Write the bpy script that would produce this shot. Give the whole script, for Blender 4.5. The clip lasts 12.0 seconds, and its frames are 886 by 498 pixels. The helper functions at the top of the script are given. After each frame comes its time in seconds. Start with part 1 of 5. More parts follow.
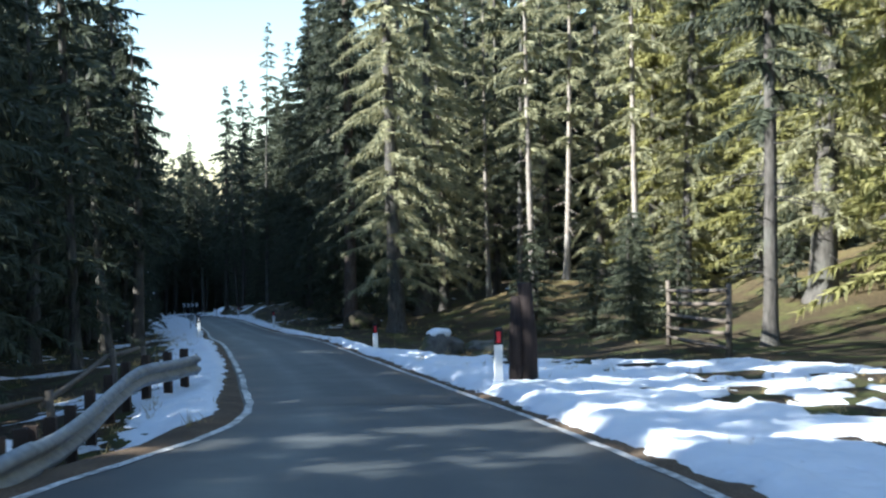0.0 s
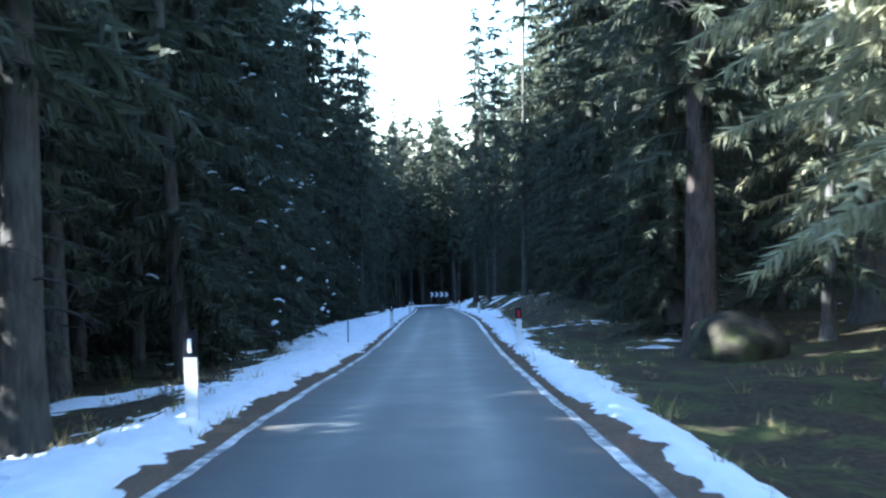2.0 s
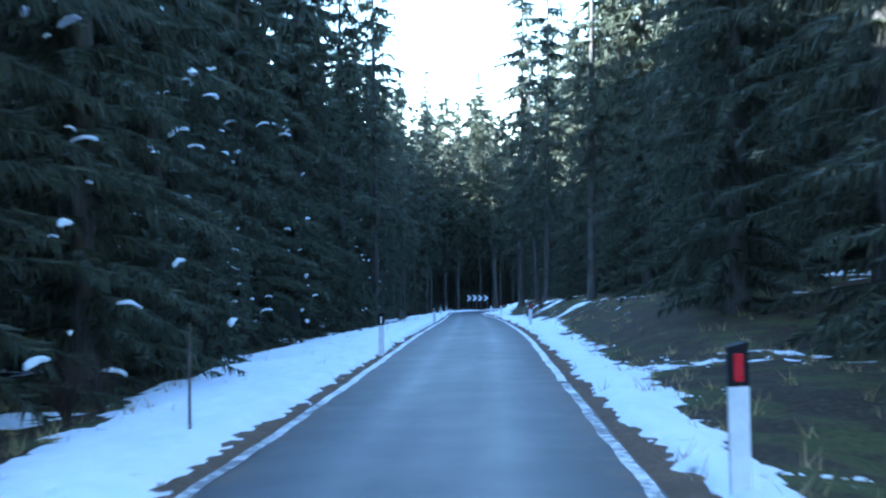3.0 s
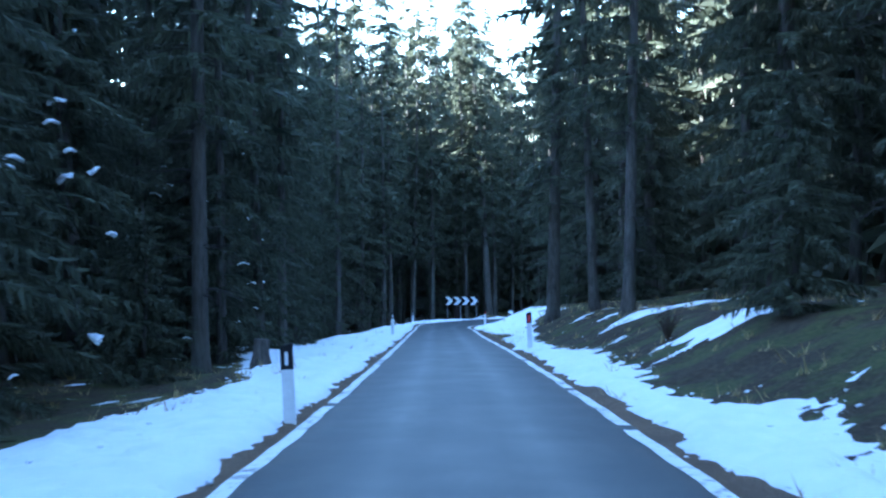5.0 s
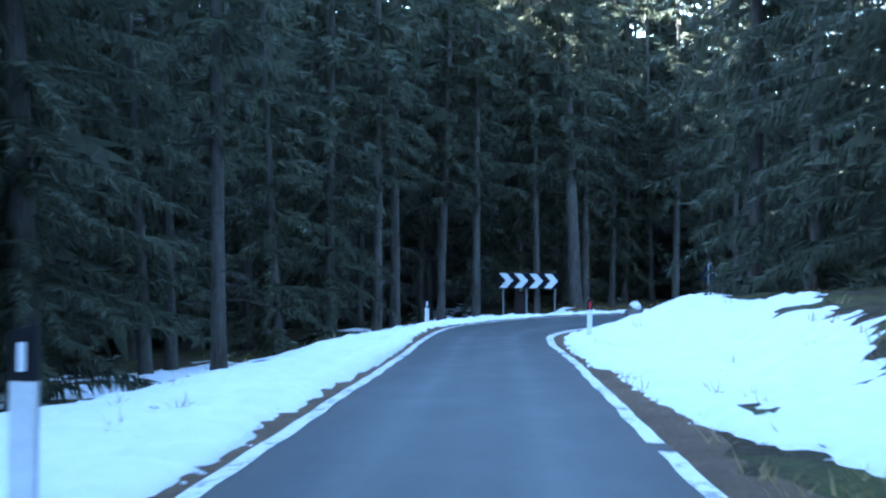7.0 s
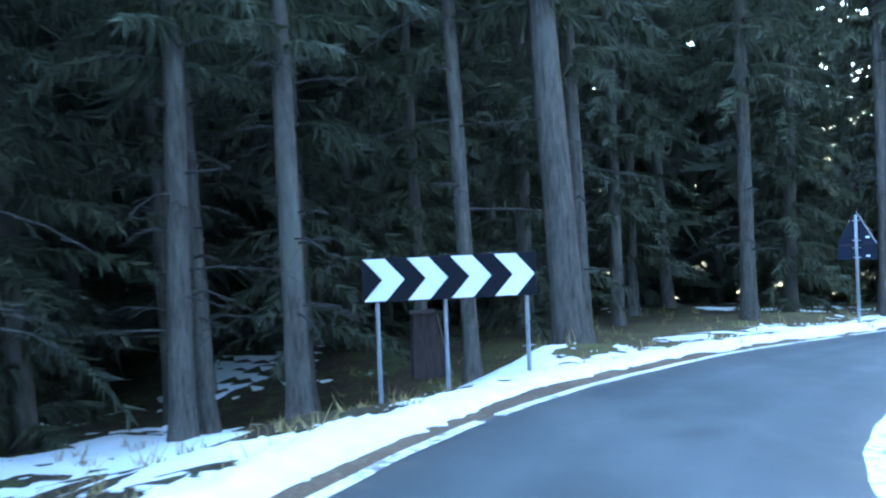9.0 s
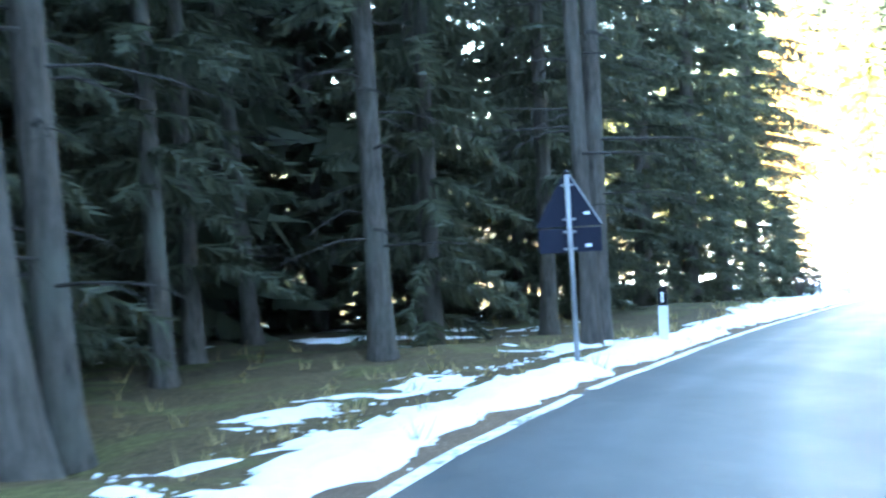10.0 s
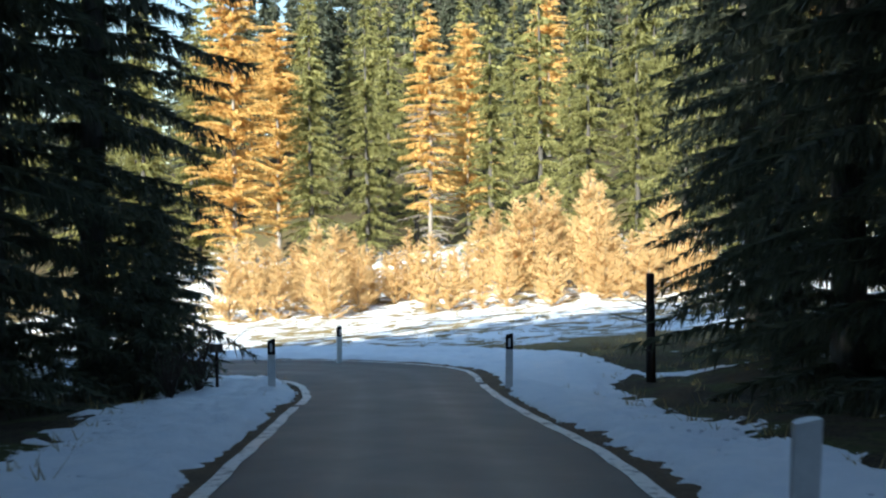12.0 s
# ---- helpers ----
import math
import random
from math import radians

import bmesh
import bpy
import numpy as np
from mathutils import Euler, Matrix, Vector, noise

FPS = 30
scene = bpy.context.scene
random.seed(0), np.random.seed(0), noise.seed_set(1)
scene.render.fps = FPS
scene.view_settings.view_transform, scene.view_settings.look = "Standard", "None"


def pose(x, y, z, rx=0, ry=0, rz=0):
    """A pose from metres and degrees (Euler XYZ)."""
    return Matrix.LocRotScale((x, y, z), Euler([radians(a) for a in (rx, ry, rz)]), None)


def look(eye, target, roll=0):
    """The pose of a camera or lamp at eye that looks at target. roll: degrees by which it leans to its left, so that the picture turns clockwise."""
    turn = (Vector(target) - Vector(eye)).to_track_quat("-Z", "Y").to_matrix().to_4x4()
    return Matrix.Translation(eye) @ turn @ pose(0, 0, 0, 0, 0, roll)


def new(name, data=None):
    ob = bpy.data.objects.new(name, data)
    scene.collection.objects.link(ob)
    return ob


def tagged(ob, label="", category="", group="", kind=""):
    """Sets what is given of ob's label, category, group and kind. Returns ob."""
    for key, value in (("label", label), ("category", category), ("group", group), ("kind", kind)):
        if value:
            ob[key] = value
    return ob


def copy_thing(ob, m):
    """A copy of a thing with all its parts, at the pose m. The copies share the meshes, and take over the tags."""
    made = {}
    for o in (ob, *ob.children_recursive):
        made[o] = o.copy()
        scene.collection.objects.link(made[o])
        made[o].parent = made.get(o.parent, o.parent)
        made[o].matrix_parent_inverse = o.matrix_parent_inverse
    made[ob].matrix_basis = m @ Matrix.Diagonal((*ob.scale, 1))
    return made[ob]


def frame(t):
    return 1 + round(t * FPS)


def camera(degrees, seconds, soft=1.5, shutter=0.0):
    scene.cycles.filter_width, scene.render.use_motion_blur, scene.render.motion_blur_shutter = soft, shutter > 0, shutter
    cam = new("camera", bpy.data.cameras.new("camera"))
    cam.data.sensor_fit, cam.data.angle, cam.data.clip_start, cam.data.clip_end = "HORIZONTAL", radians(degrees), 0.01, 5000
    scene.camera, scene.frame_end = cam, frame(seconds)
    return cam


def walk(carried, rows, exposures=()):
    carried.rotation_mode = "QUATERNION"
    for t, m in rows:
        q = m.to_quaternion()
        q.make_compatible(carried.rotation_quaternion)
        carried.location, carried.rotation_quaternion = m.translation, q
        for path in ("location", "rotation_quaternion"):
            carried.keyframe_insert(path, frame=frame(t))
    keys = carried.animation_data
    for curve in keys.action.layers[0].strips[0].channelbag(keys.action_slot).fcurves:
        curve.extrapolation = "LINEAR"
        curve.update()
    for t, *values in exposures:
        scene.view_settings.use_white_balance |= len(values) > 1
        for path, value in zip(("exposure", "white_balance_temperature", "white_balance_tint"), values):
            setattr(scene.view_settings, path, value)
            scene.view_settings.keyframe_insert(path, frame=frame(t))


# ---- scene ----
cam = camera(44.7, 12.0, soft=2.2, shutter=0.15)
PATH = [
    (0, (1.073, -36.132, 7.698), (1.528, -34.187, 7.614), -0.9),
    (0.5, (2.289, -29.39, 7.009), (2.6, -27.417, 6.929), -0.6),
    (1, (3.109, -21.739, 6.241), (3.285, -19.749, 6.148), -1.0),
    (1.5, (3.65, -13.654, 5.549), (3.726, -11.658, 5.442), -1.6),
    (2, (3.829, -5.313, 4.85), (3.792, -3.315, 4.76), -1.4),
    (2.5, (3.801, 3.123, 4.046), (3.719, 5.12, 3.977), -2.3),
    (2.7, (3.764, 6.586, 3.745), (3.669, 8.582, 3.682), -1.8),
    (3.2, (3.626, 15.522, 2.986), (3.505, 17.516, 2.895), -0.8),
    (3.8, (3.342, 26.893, 1.997), (3.213, 28.887, 1.913), -0.2),
    (4.3, (2.977, 37.18, 1.188), (2.865, 39.175, 1.115), -0.4),
    (4.5, (2.801, 41.526, 0.855), (2.702, 43.522, 0.777), -0.8),
    (5, (2.407, 50.082, 0.069), (2.331, 52.079, -0.01), -0.7),
    (5.5, (2.379, 58.361, -0.7), (2.277, 60.357, -0.783), -2.4),
    (6, (2.124, 67.288, -1.515), (1.988, 69.282, -1.597), -1.5),
    (6.5, (1.704, 75.964, -2.312), (1.54, 77.956, -2.389), -0.6),
    (7, (1.399, 84.045, -3.112), (1.211, 86.033, -3.22), -0.1),
    (7.5, (0.985, 91.676, -3.837), (0.794, 93.664, -3.936), -0.2),
    (8, (0.586, 98.993, -4.507), (0.427, 100.985, -4.597), -0.8),
    (8.5, (0.33, 106.133, -5.138), (0.249, 108.129, -5.244), -1.7),
    (9, (0.449, 112.612, -5.703), (0.482, 114.61, -5.79), -3.0),
    (9.5, (1.24, 117.769, -6.167), (1.543, 119.744, -6.246), -3.9),
    (9.7, (1.621, 119.706, -6.292), (2.11, 121.644, -6.376), -4.0),
    (10, (2.78, 122.594, -6.553), (3.551, 124.438, -6.642), -3.8),
    (10.2, (4.028, 124.424, -6.753), (4.947, 126.199, -6.828), -3.5),
    (10.5, (5.723, 126.89, -6.942), (6.878, 128.521, -7.027), -4.4),
    (10.9, (8.279, 129.604, -7.235), (9.636, 131.071, -7.318), -2.4),
    (11, (9.184, 130.433, -7.307), (10.588, 131.854, -7.385), -2.1),
    (11.5, (13.078, 133.89, -7.607), (14.605, 135.18, -7.662), -0.6),
    (12, (16.539, 136.956, -7.923), (18.109, 138.195, -7.965), -0.6),
]
EXPOSURES = [(0.0, 1.95, 5350, 7), (0.5, 2.15, 5300, 7), (1.0, 2.4, 5250, 7), (1.5, 2.75, 5150, 7), (2.0, 3.4, 4900, 8), (2.7, 3.95, 4600, 7), (4.3, 4.1, 4600, 8),
             (6.5, 4.6, 4850, 7), (8.5, 5.3, 4950, 6), (9.5, 6.0, 5500, 3), (10.2, 5.65, 5600, 2), (10.5, 4.25, 5400, 2), (10.9, 2.5, 5200, 2),
             (11.4, 1.8, 5300, 2), (12.0, 1.6, 5600, 3)]
walk(cam, [(t, look(eye, target, roll)) for t, eye, target, roll in PATH], EXPOSURES)

# ---------------------------------------------------------------- light
SUN_AZ, SUN_EL = -100.0, 29.0          # clockwise from +y, above the horizon
world = bpy.data.worlds.new("winter_sky")
scene.world = world
world.use_nodes = True
wn = world.node_tree
sky = wn.nodes.new("ShaderNodeTexSky")
sky.sky_type = "NISHITA"
sky.sun_disc = False
sky.sun_elevation = radians(SUN_EL)
sky.sun_rotation = radians(SUN_AZ)
sky.air_density, sky.dust_density, sky.ozone_density = 1.3, 0.5, 0.2
wn.links.new(sky.outputs[0], wn.nodes["Background"].inputs[0])
wn.nodes["Background"].inputs[1].default_value = 0.075
sun = new("sun", bpy.data.lights.new("sun", "SUN"))
sun.data.energy, sun.data.angle, sun.data.color = 5.0, radians(0.6), (1.0, 0.9, 0.74)
sun.matrix_world = look((math.sin(radians(SUN_AZ)) * math.cos(radians(SUN_EL)) * 80,
                         math.cos(radians(SUN_AZ)) * math.cos(radians(SUN_EL)) * 80,
                         math.sin(radians(SUN_EL)) * 80), (0, 0, 0))


# ---------------------------------------------------------------- materials
class Nodes:
    """Short hand for building a node material."""

    def __init__(self, name):
        self.mat = bpy.data.materials.new(name)
        self.mat.use_nodes = True
        self.tree = self.mat.node_tree
        self.bsdf = self.tree.nodes["Principled BSDF"]

    def add(self, kind, **values):
        n = self.tree.nodes.new(kind)
        for key, value in values.items():
            n.inputs[key].default_value = value
        return n

    def link(self, a, b):
        self.tree.links.new(a, b)

    def coords(self, scale=(1, 1, 1), local=False):
        c = self.tree.nodes.new("ShaderNodeTexCoord" if local else "ShaderNodeNewGeometry")
        m = self.tree.nodes.new("ShaderNodeMapping")
        m.inputs["Scale"].default_value = scale
        self.link(c.outputs["Object" if local else "Position"], m.inputs[0])
        return m.outputs[0]

    def noise(self, vec, scale, detail=4.0, rough=0.55):
        n = self.add("ShaderNodeTexNoise", Scale=scale, Detail=detail, Roughness=rough)
        self.link(vec, n.inputs["Vector"])
        return n.outputs["Fac"]

    def ramp(self, fac, stops):
        n = self.tree.nodes.new("ShaderNodeValToRGB")
        els = n.color_ramp.elements
        while len(els) < len(stops):
            els.new(0.5)
        for e, (p, c) in zip(els, stops):
            e.position, e.color = p, (*c, 1) if len(c) == 3 else c
        self.link(fac, n.inputs[0])
        return n.outputs[0]

    def grey(self, fac, a, b, lo=0.0, hi=1.0):
        n = self.add("ShaderNodeMapRange", **{"From Min": a, "From Max": b, "To Min": lo, "To Max": hi})
        self.link(fac, n.inputs[0])
        return n.outputs[0]

    def mix(self, fac, a, b, blend="MIX"):
        n = self.tree.nodes.new("ShaderNodeMix")
        n.data_type, n.blend_type = "RGBA", blend
        for sock, v in ((n.inputs[0], fac), (n.inputs[6], a), (n.inputs[7], b)):
            if isinstance(v, (int, float)):
                sock.default_value = v
            elif isinstance(v, tuple):
                sock.default_value = (*v, 1)
            else:
                self.link(v, sock)
        return n.outputs[2]

    def math(self, op, a, b):
        n = self.tree.nodes.new("ShaderNodeMath")
        n.operation = op
        for sock, v in zip(n.inputs, (a, b)):
            if isinstance(v, (int, float)):
                sock.default_value = v
            else:
                self.link(v, sock)
        return n.outputs[0]

    def random(self):
        return self.tree.nodes.new("ShaderNodeObjectInfo").outputs["Random"]

    def island(self):
        return self.tree.nodes.new("ShaderNodeNewGeometry").outputs["Random Per Island"]

    def bump(self, height, strength=0.3, distance=0.02):
        n = self.add("ShaderNodeBump", Strength=strength, Distance=distance)
        self.link(height, n.inputs["Height"])
        self.link(n.outputs[0], self.bsdf.inputs["Normal"])

    def done(self, color=None, rough=0.6, metal=0.0, spec=0.5):
        b = self.bsdf
        if color is not None:
            if isinstance(color, tuple):
                b.inputs["Base Color"].default_value = (*color, 1)
            else:
                self.link(color, b.inputs["Base Color"])
        if isinstance(rough, (int, float)):
            b.inputs["Roughness"].default_value = rough
        else:
            self.link(rough, b.inputs["Roughness"])
        b.inputs["Metallic"].default_value = metal
        b.inputs["Specular IOR Level"].default_value = spec
        return self.mat


def make_asphalt():
    n = Nodes("asphalt")
    p = n.coords()
    grain = n.noise(p, 90, 3)
    chips = n.noise(p, 28, 4, 0.7)
    blotch = n.noise(p, 1.1, 5, 0.6)
    wide = n.noise(n.coords((1, 0.12, 1)), 0.9, 4)
    attr = n.tree.nodes.new("ShaderNodeAttribute")
    attr.attribute_name = "worn"                     # polished by wheels along the tracks
    worn = n.math("MULTIPLY", attr.outputs["Fac"], n.grey(wide, 0.3, 0.7, 0.55, 1.0))
    c = n.ramp(blotch, [(0.3, (0.030, 0.035, 0.036)), (0.55, (0.045, 0.051, 0.052)), (0.75, (0.068, 0.075, 0.075))])
    c = n.mix(n.grey(wide, 0.45, 0.7, 0, 0.5), c, (0.083, 0.089, 0.090))
    c = n.mix(n.grey(chips, 0.58, 0.75, 0, 0.35), c, (0.022, 0.023, 0.026))
    c = n.mix(n.math("MULTIPLY", worn, 0.6), c, (0.102, 0.110, 0.110))
    c = n.mix(n.grey(grain, 0.55, 0.8, 0, 0.6), c, (0.15, 0.15, 0.15))
    dirt = n.tree.nodes.new("ShaderNodeAttribute")
    dirt.attribute_name = "silt"                     # earth washed over the edges
    c = n.mix(n.math("MULTIPLY", dirt.outputs["Fac"], n.grey(n.noise(p, 2.4, 5, 0.65), 0.35, 0.62)), c, (0.115, 0.078, 0.05))
    n.bump(n.math("ADD", grain, chips), 0.4, 0.006)
    return n.done(c, n.math("SUBTRACT", n.grey(blotch, 0.3, 0.7, 0.54, 0.68), n.math("MULTIPLY", worn, 0.12)), spec=0.38)


def make_dark_strip():
    n = Nodes("dark_strip")
    g = n.noise(n.coords(), 60, 3)
    n.bump(g, 0.3, 0.005)
    return n.done(n.ramp(g, [(0.3, (0.018, 0.018, 0.02)), (0.8, (0.04, 0.04, 0.042))]), 0.5)


def make_paint(name, lo, hi):
    n = Nodes(name)
    p = n.coords()
    wear = n.noise(p, 9, 6, 0.7)
    big = n.noise(p, 1.3, 3)
    worn = n.grey(n.math("ADD", n.math("MULTIPLY", wear, 0.65), n.math("MULTIPLY", big, 0.35)), lo, hi)
    c = n.mix(worn, (0.70, 0.69, 0.66), (0.13, 0.125, 0.12))
    n.bump(wear, 0.25, 0.004)
    return n.done(c, 0.55)


def make_gravel():
    n = Nodes("verge_gravel")
    p = n.coords()
    g = n.noise(p, 35, 5, 0.7)
    b = n.noise(p, 1.5, 4)
    c = n.ramp(g, [(0.3, (0.062, 0.043, 0.028)), (0.55, (0.155, 0.108, 0.068)), (0.8, (0.27, 0.21, 0.15))])
    c = n.mix(n.grey(b, 0.4, 0.65, 0, 0.7), c, (0.085, 0.062, 0.042))
    n.bump(g, 0.7, 0.03)
    return n.done(c, 0.9, spec=0.2)


def make_ground():
    n = Nodes("forest_floor")
    p = n.coords()
    fine = n.noise(p, 14, 6, 0.7)
    mid = n.noise(p, 1.1, 5, 0.6)
    broad = n.noise(p, 0.25, 3)
    c = n.ramp(fine, [(0.3, (0.014, 0.011, 0.007)), (0.5, (0.042, 0.031, 0.018)), (0.72, (0.10, 0.075, 0.042))])
    moss = n.ramp(fine, [(0.3, (0.025, 0.032, 0.010)), (0.7, (0.095, 0.10, 0.032))])
    straw = n.ramp(fine, [(0.3, (0.11, 0.078, 0.03)), (0.7, (0.36, 0.27, 0.12))])
    c = n.mix(n.grey(mid, 0.48, 0.6), c, moss)
    attr = n.tree.nodes.new("ShaderNodeAttribute")
    attr.attribute_name = "meadow"
    m = attr.outputs["Fac"]
    c = n.mix(m, c, straw)
    snowy = n.math("ADD", n.math("ADD", n.math("MULTIPLY", mid, 0.7), n.math("MULTIPLY", fine, 0.22)), n.math("MULTIPLY", broad, 0.35))
    thr = n.math("SUBTRACT", snowy, n.grey(m, 0.6, 0.95, 0.79, 0.6))
    patch = n.grey(thr, 0.0, 0.03)
    c = n.mix(patch, c, (0.80, 0.83, 0.86))
    n.bump(n.math("ADD", fine, n.math("MULTIPLY", patch, 0.8)), 0.8, 0.06)
    return n.done(c, 0.9, spec=0.2)


def make_snow():
    n = Nodes("snow")
    p = n.coords()
    fine = n.noise(p, 22, 6, 0.65)
    lump = n.noise(p, 3.0, 4)
    dirt = n.noise(p, 7.0, 6, 0.72)
    c = n.mix(n.grey(lump, 0.3, 0.7), (0.80, 0.83, 0.87), (0.89, 0.90, 0.92))
    c = n.mix(n.grey(dirt, 0.66, 0.76, 0, 0.75), c, (0.20, 0.15, 0.10))
    n.bump(n.math("ADD", n.math("ADD", fine, lump), n.math("MULTIPLY", n.noise(p, 70, 4, 0.7), 0.5)), 0.6, 0.05)
    n.bsdf.inputs["Subsurface Weight"].default_value = 0.0
    return n.done(c, 0.75, spec=0.3)


def make_needles(name, dark, light, rust=None, glow=0.25):
    n = Nodes(name)
    p = n.coords()
    v = n.noise(p, 1.6, 3)
    tone = n.math("ADD", n.math("MULTIPLY", n.island(), 0.5), n.math("ADD", n.math("MULTIPLY", v, 0.5), n.math("MULTIPLY", n.random(), 0.22)))
    stops = [(0.25, dark), (0.85, light)]
    c = n.ramp(tone, stops)
    if rust:
        c = n.mix(n.grey(n.noise(p, 0.9, 2), 0.58, 0.72, 0, 0.6), c, rust)
    mat = n.done(c, 0.55, spec=0.25)
    tr = n.tree.nodes.new("ShaderNodeBsdfTranslucent")
    n.link(c, tr.inputs[0])
    mx = n.tree.nodes.new("ShaderNodeMixShader")
    mx.inputs[0].default_value = glow
    n.link(n.bsdf.outputs[0], mx.inputs[1])
    n.link(tr.outputs[0], mx.inputs[2])
    n.link(mx.outputs[0], n.tree.nodes["Material Output"].inputs[0])
    return mat


def make_bark(name, dark, light, scale=1.0, lichen=None):
    n = Nodes(name)
    p = n.coords((9 * scale, 9 * scale, 1.6 * scale))
    plates = n.noise(p, 1.6, 6, 0.7)
    big = n.noise(n.coords(), 1.2, 3)
    c = n.ramp(plates, [(0.32, dark), (0.68, light)])
    if lichen:
        c = n.mix(n.grey(big, 0.5, 0.68, 0, 0.7), c, lichen)
    c = n.mix(n.grey(n.random(), 0, 1, 0, 0.35), c, tuple(v * 0.5 for v in light))
    n.bump(plates, 0.9, 0.04)
    return n.done(c, 0.9, spec=0.15)


def make_plain(name, color, rough=0.5, metal=0.0, grime=0.25, scale=6.0, spec=0.5):
    n = Nodes(name)
    p = n.coords(local=True)
    a = n.noise(p, scale, 5, 0.65)
    b = n.noise(p, scale * 9, 3)
    c = n.mix(n.grey(a, 0.42, 0.72, 0, grime), color, tuple(v * 0.42 + 0.012 for v in color))
    n.bump(b, 0.12, 0.002)
    return n.done(c, n.grey(a, 0.3, 0.7, max(rough - 0.1, 0.05), min(rough + 0.15, 1)), metal, spec)


def make_wood(name, dark, light):
    n = Nodes(name)
    g = n.noise(n.coords((14, 14, 1.2), local=True), 2.2, 6, 0.7)
    s = n.noise(n.coords(local=True), 2.0, 3)
    c = n.ramp(g, [(0.3, dark), (0.7, light)])
    c = n.mix(n.grey(s, 0.5, 0.7, 0, 0.6), c, tuple(v * 0.55 for v in light))
    n.bump(g, 0.6, 0.01)
    return n.done(c, 0.85, spec=0.2)


def make_rock(name, dark, light):
    n = Nodes(name)
    p = n.coords()
    a = n.noise(p, 3.0, 7, 0.65)
    c = n.ramp(a, [(0.3, dark), (0.7, light)])
    c = n.mix(n.grey(n.noise(p, 1.4, 3), 0.5, 0.62, 0, 0.8), c, (0.06, 0.065, 0.025))
    n.bump(a, 0.8, 0.06)
    return n.done(c, 0.92, spec=0.15)


ASPHALT, DARK_STRIP, GRAVEL = make_asphalt(), make_dark_strip(), make_gravel()
PAINT, PAINT_WORN = make_paint("road_paint", 0.51, 0.60), make_paint("worn_road_paint", 0.43, 0.56)
GROUND, SNOW = make_ground(), make_snow()
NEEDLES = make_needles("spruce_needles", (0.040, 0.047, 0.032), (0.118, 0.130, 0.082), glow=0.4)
# olive needles made far paler than NEEDLES: sunlight put into the colour
NEEDLES_OLIVE_LIT = make_needles("spruce_needles_olive_lit", (0.12, 0.128, 0.064), (0.46, 0.44, 0.27), glow=0.45)
# bright yellow-green copy of the spruce needles, with warm sunlight painted in
NEEDLES_SUN_TINTED = make_needles("sun_tinted_spruce_needles", (0.10, 0.102, 0.032), (0.37, 0.35, 0.13), glow=0.4)
NEEDLES_FAR = make_needles("far_needles", (0.040, 0.047, 0.032), (0.118, 0.128, 0.080), glow=0.3)
GOLD = make_needles("larch_gold", (0.52, 0.30, 0.075), (0.88, 0.63, 0.24), glow=0.35)
STRAW = make_needles("larch_straw", (0.44, 0.27, 0.11), (0.80, 0.60, 0.30), glow=0.35)
TWIG = make_bark("dead_twigs", (0.03, 0.027, 0.025), (0.09, 0.082, 0.074), 2.0)
BARK = make_bark("spruce_bark", (0.035, 0.032, 0.028), (0.15, 0.135, 0.118), 1.0, (0.14, 0.142, 0.12))
BARK_PALE = make_bark("pale_bark", (0.14, 0.115, 0.095), (0.44, 0.385, 0.33), 1.0, (0.34, 0.32, 0.29))
BARK_RED = make_bark("reddish_bark", (0.045, 0.034, 0.028), (0.16, 0.12, 0.098), 1.0, (0.14, 0.125, 0.11))
WHITE = make_plain("post_white", (0.74, 0.75, 0.74), 0.5, grime=0.35)
BLACK = make_plain("post_black", (0.012, 0.012, 0.014), 0.6, spec=0.15)
RED = make_plain("reflector_red", (0.52, 0.012, 0.022), 0.25, grime=0.15)
CLEAR = make_plain("reflector_white", (0.82, 0.83, 0.84), 0.2, grime=0.1)
STEEL = make_plain("galvanised_steel", (0.30, 0.31, 0.32), 0.5, metal=0.5, grime=0.5)
RUSTY = make_plain("rusty_steel", (0.075, 0.055, 0.045), 0.75, metal=0.2, grime=0.5, spec=0.2)
SIGN_WHITE = make_plain("sign_white", (0.82, 0.84, 0.86), 0.4, grime=0.12, scale=2.5)
SIGN_BLACK = make_plain("sign_black", (0.006, 0.007, 0.012), 0.6, scale=2.5, spec=0.15)
SIGN_BACK = make_plain("sign_back", (0.012, 0.015, 0.030), 0.65, spec=0.2)
OLD_WOOD = make_wood("weathered_wood", (0.05, 0.04, 0.032), (0.23, 0.19, 0.15))
DARK_WOOD = make_wood("dark_wood", (0.016, 0.012, 0.011), (0.055, 0.04, 0.035))
ROCK = make_rock("mossy_rock", (0.045, 0.042, 0.038), (0.17, 0.16, 0.145))
MOSS_ROCK = make_rock("brown_mossy_rock", (0.02, 0.017, 0.012), (0.065, 0.055, 0.038))
DRYGRASS = make_needles("dry_grass", (0.17, 0.12, 0.045), (0.46, 0.36, 0.16), glow=0.3)
SHRUB = make_bark("bare_twigs", (0.035, 0.025, 0.02), (0.12, 0.09, 0.07), 2.0)


# ---------------------------------------------------------------- mesh helpers
def mesh_of(name, verts, faces, material, smooth=False):
    me = bpy.data.meshes.new(name)
    me.from_pydata([tuple(v) for v in verts], [], faces)
    for m in material if isinstance(material, (list, tuple)) else [material]:
        me.materials.append(m)
    if smooth:
        me.polygons.foreach_set("use_smooth", [True] * len(me.polygons))
    me.update()
    return me


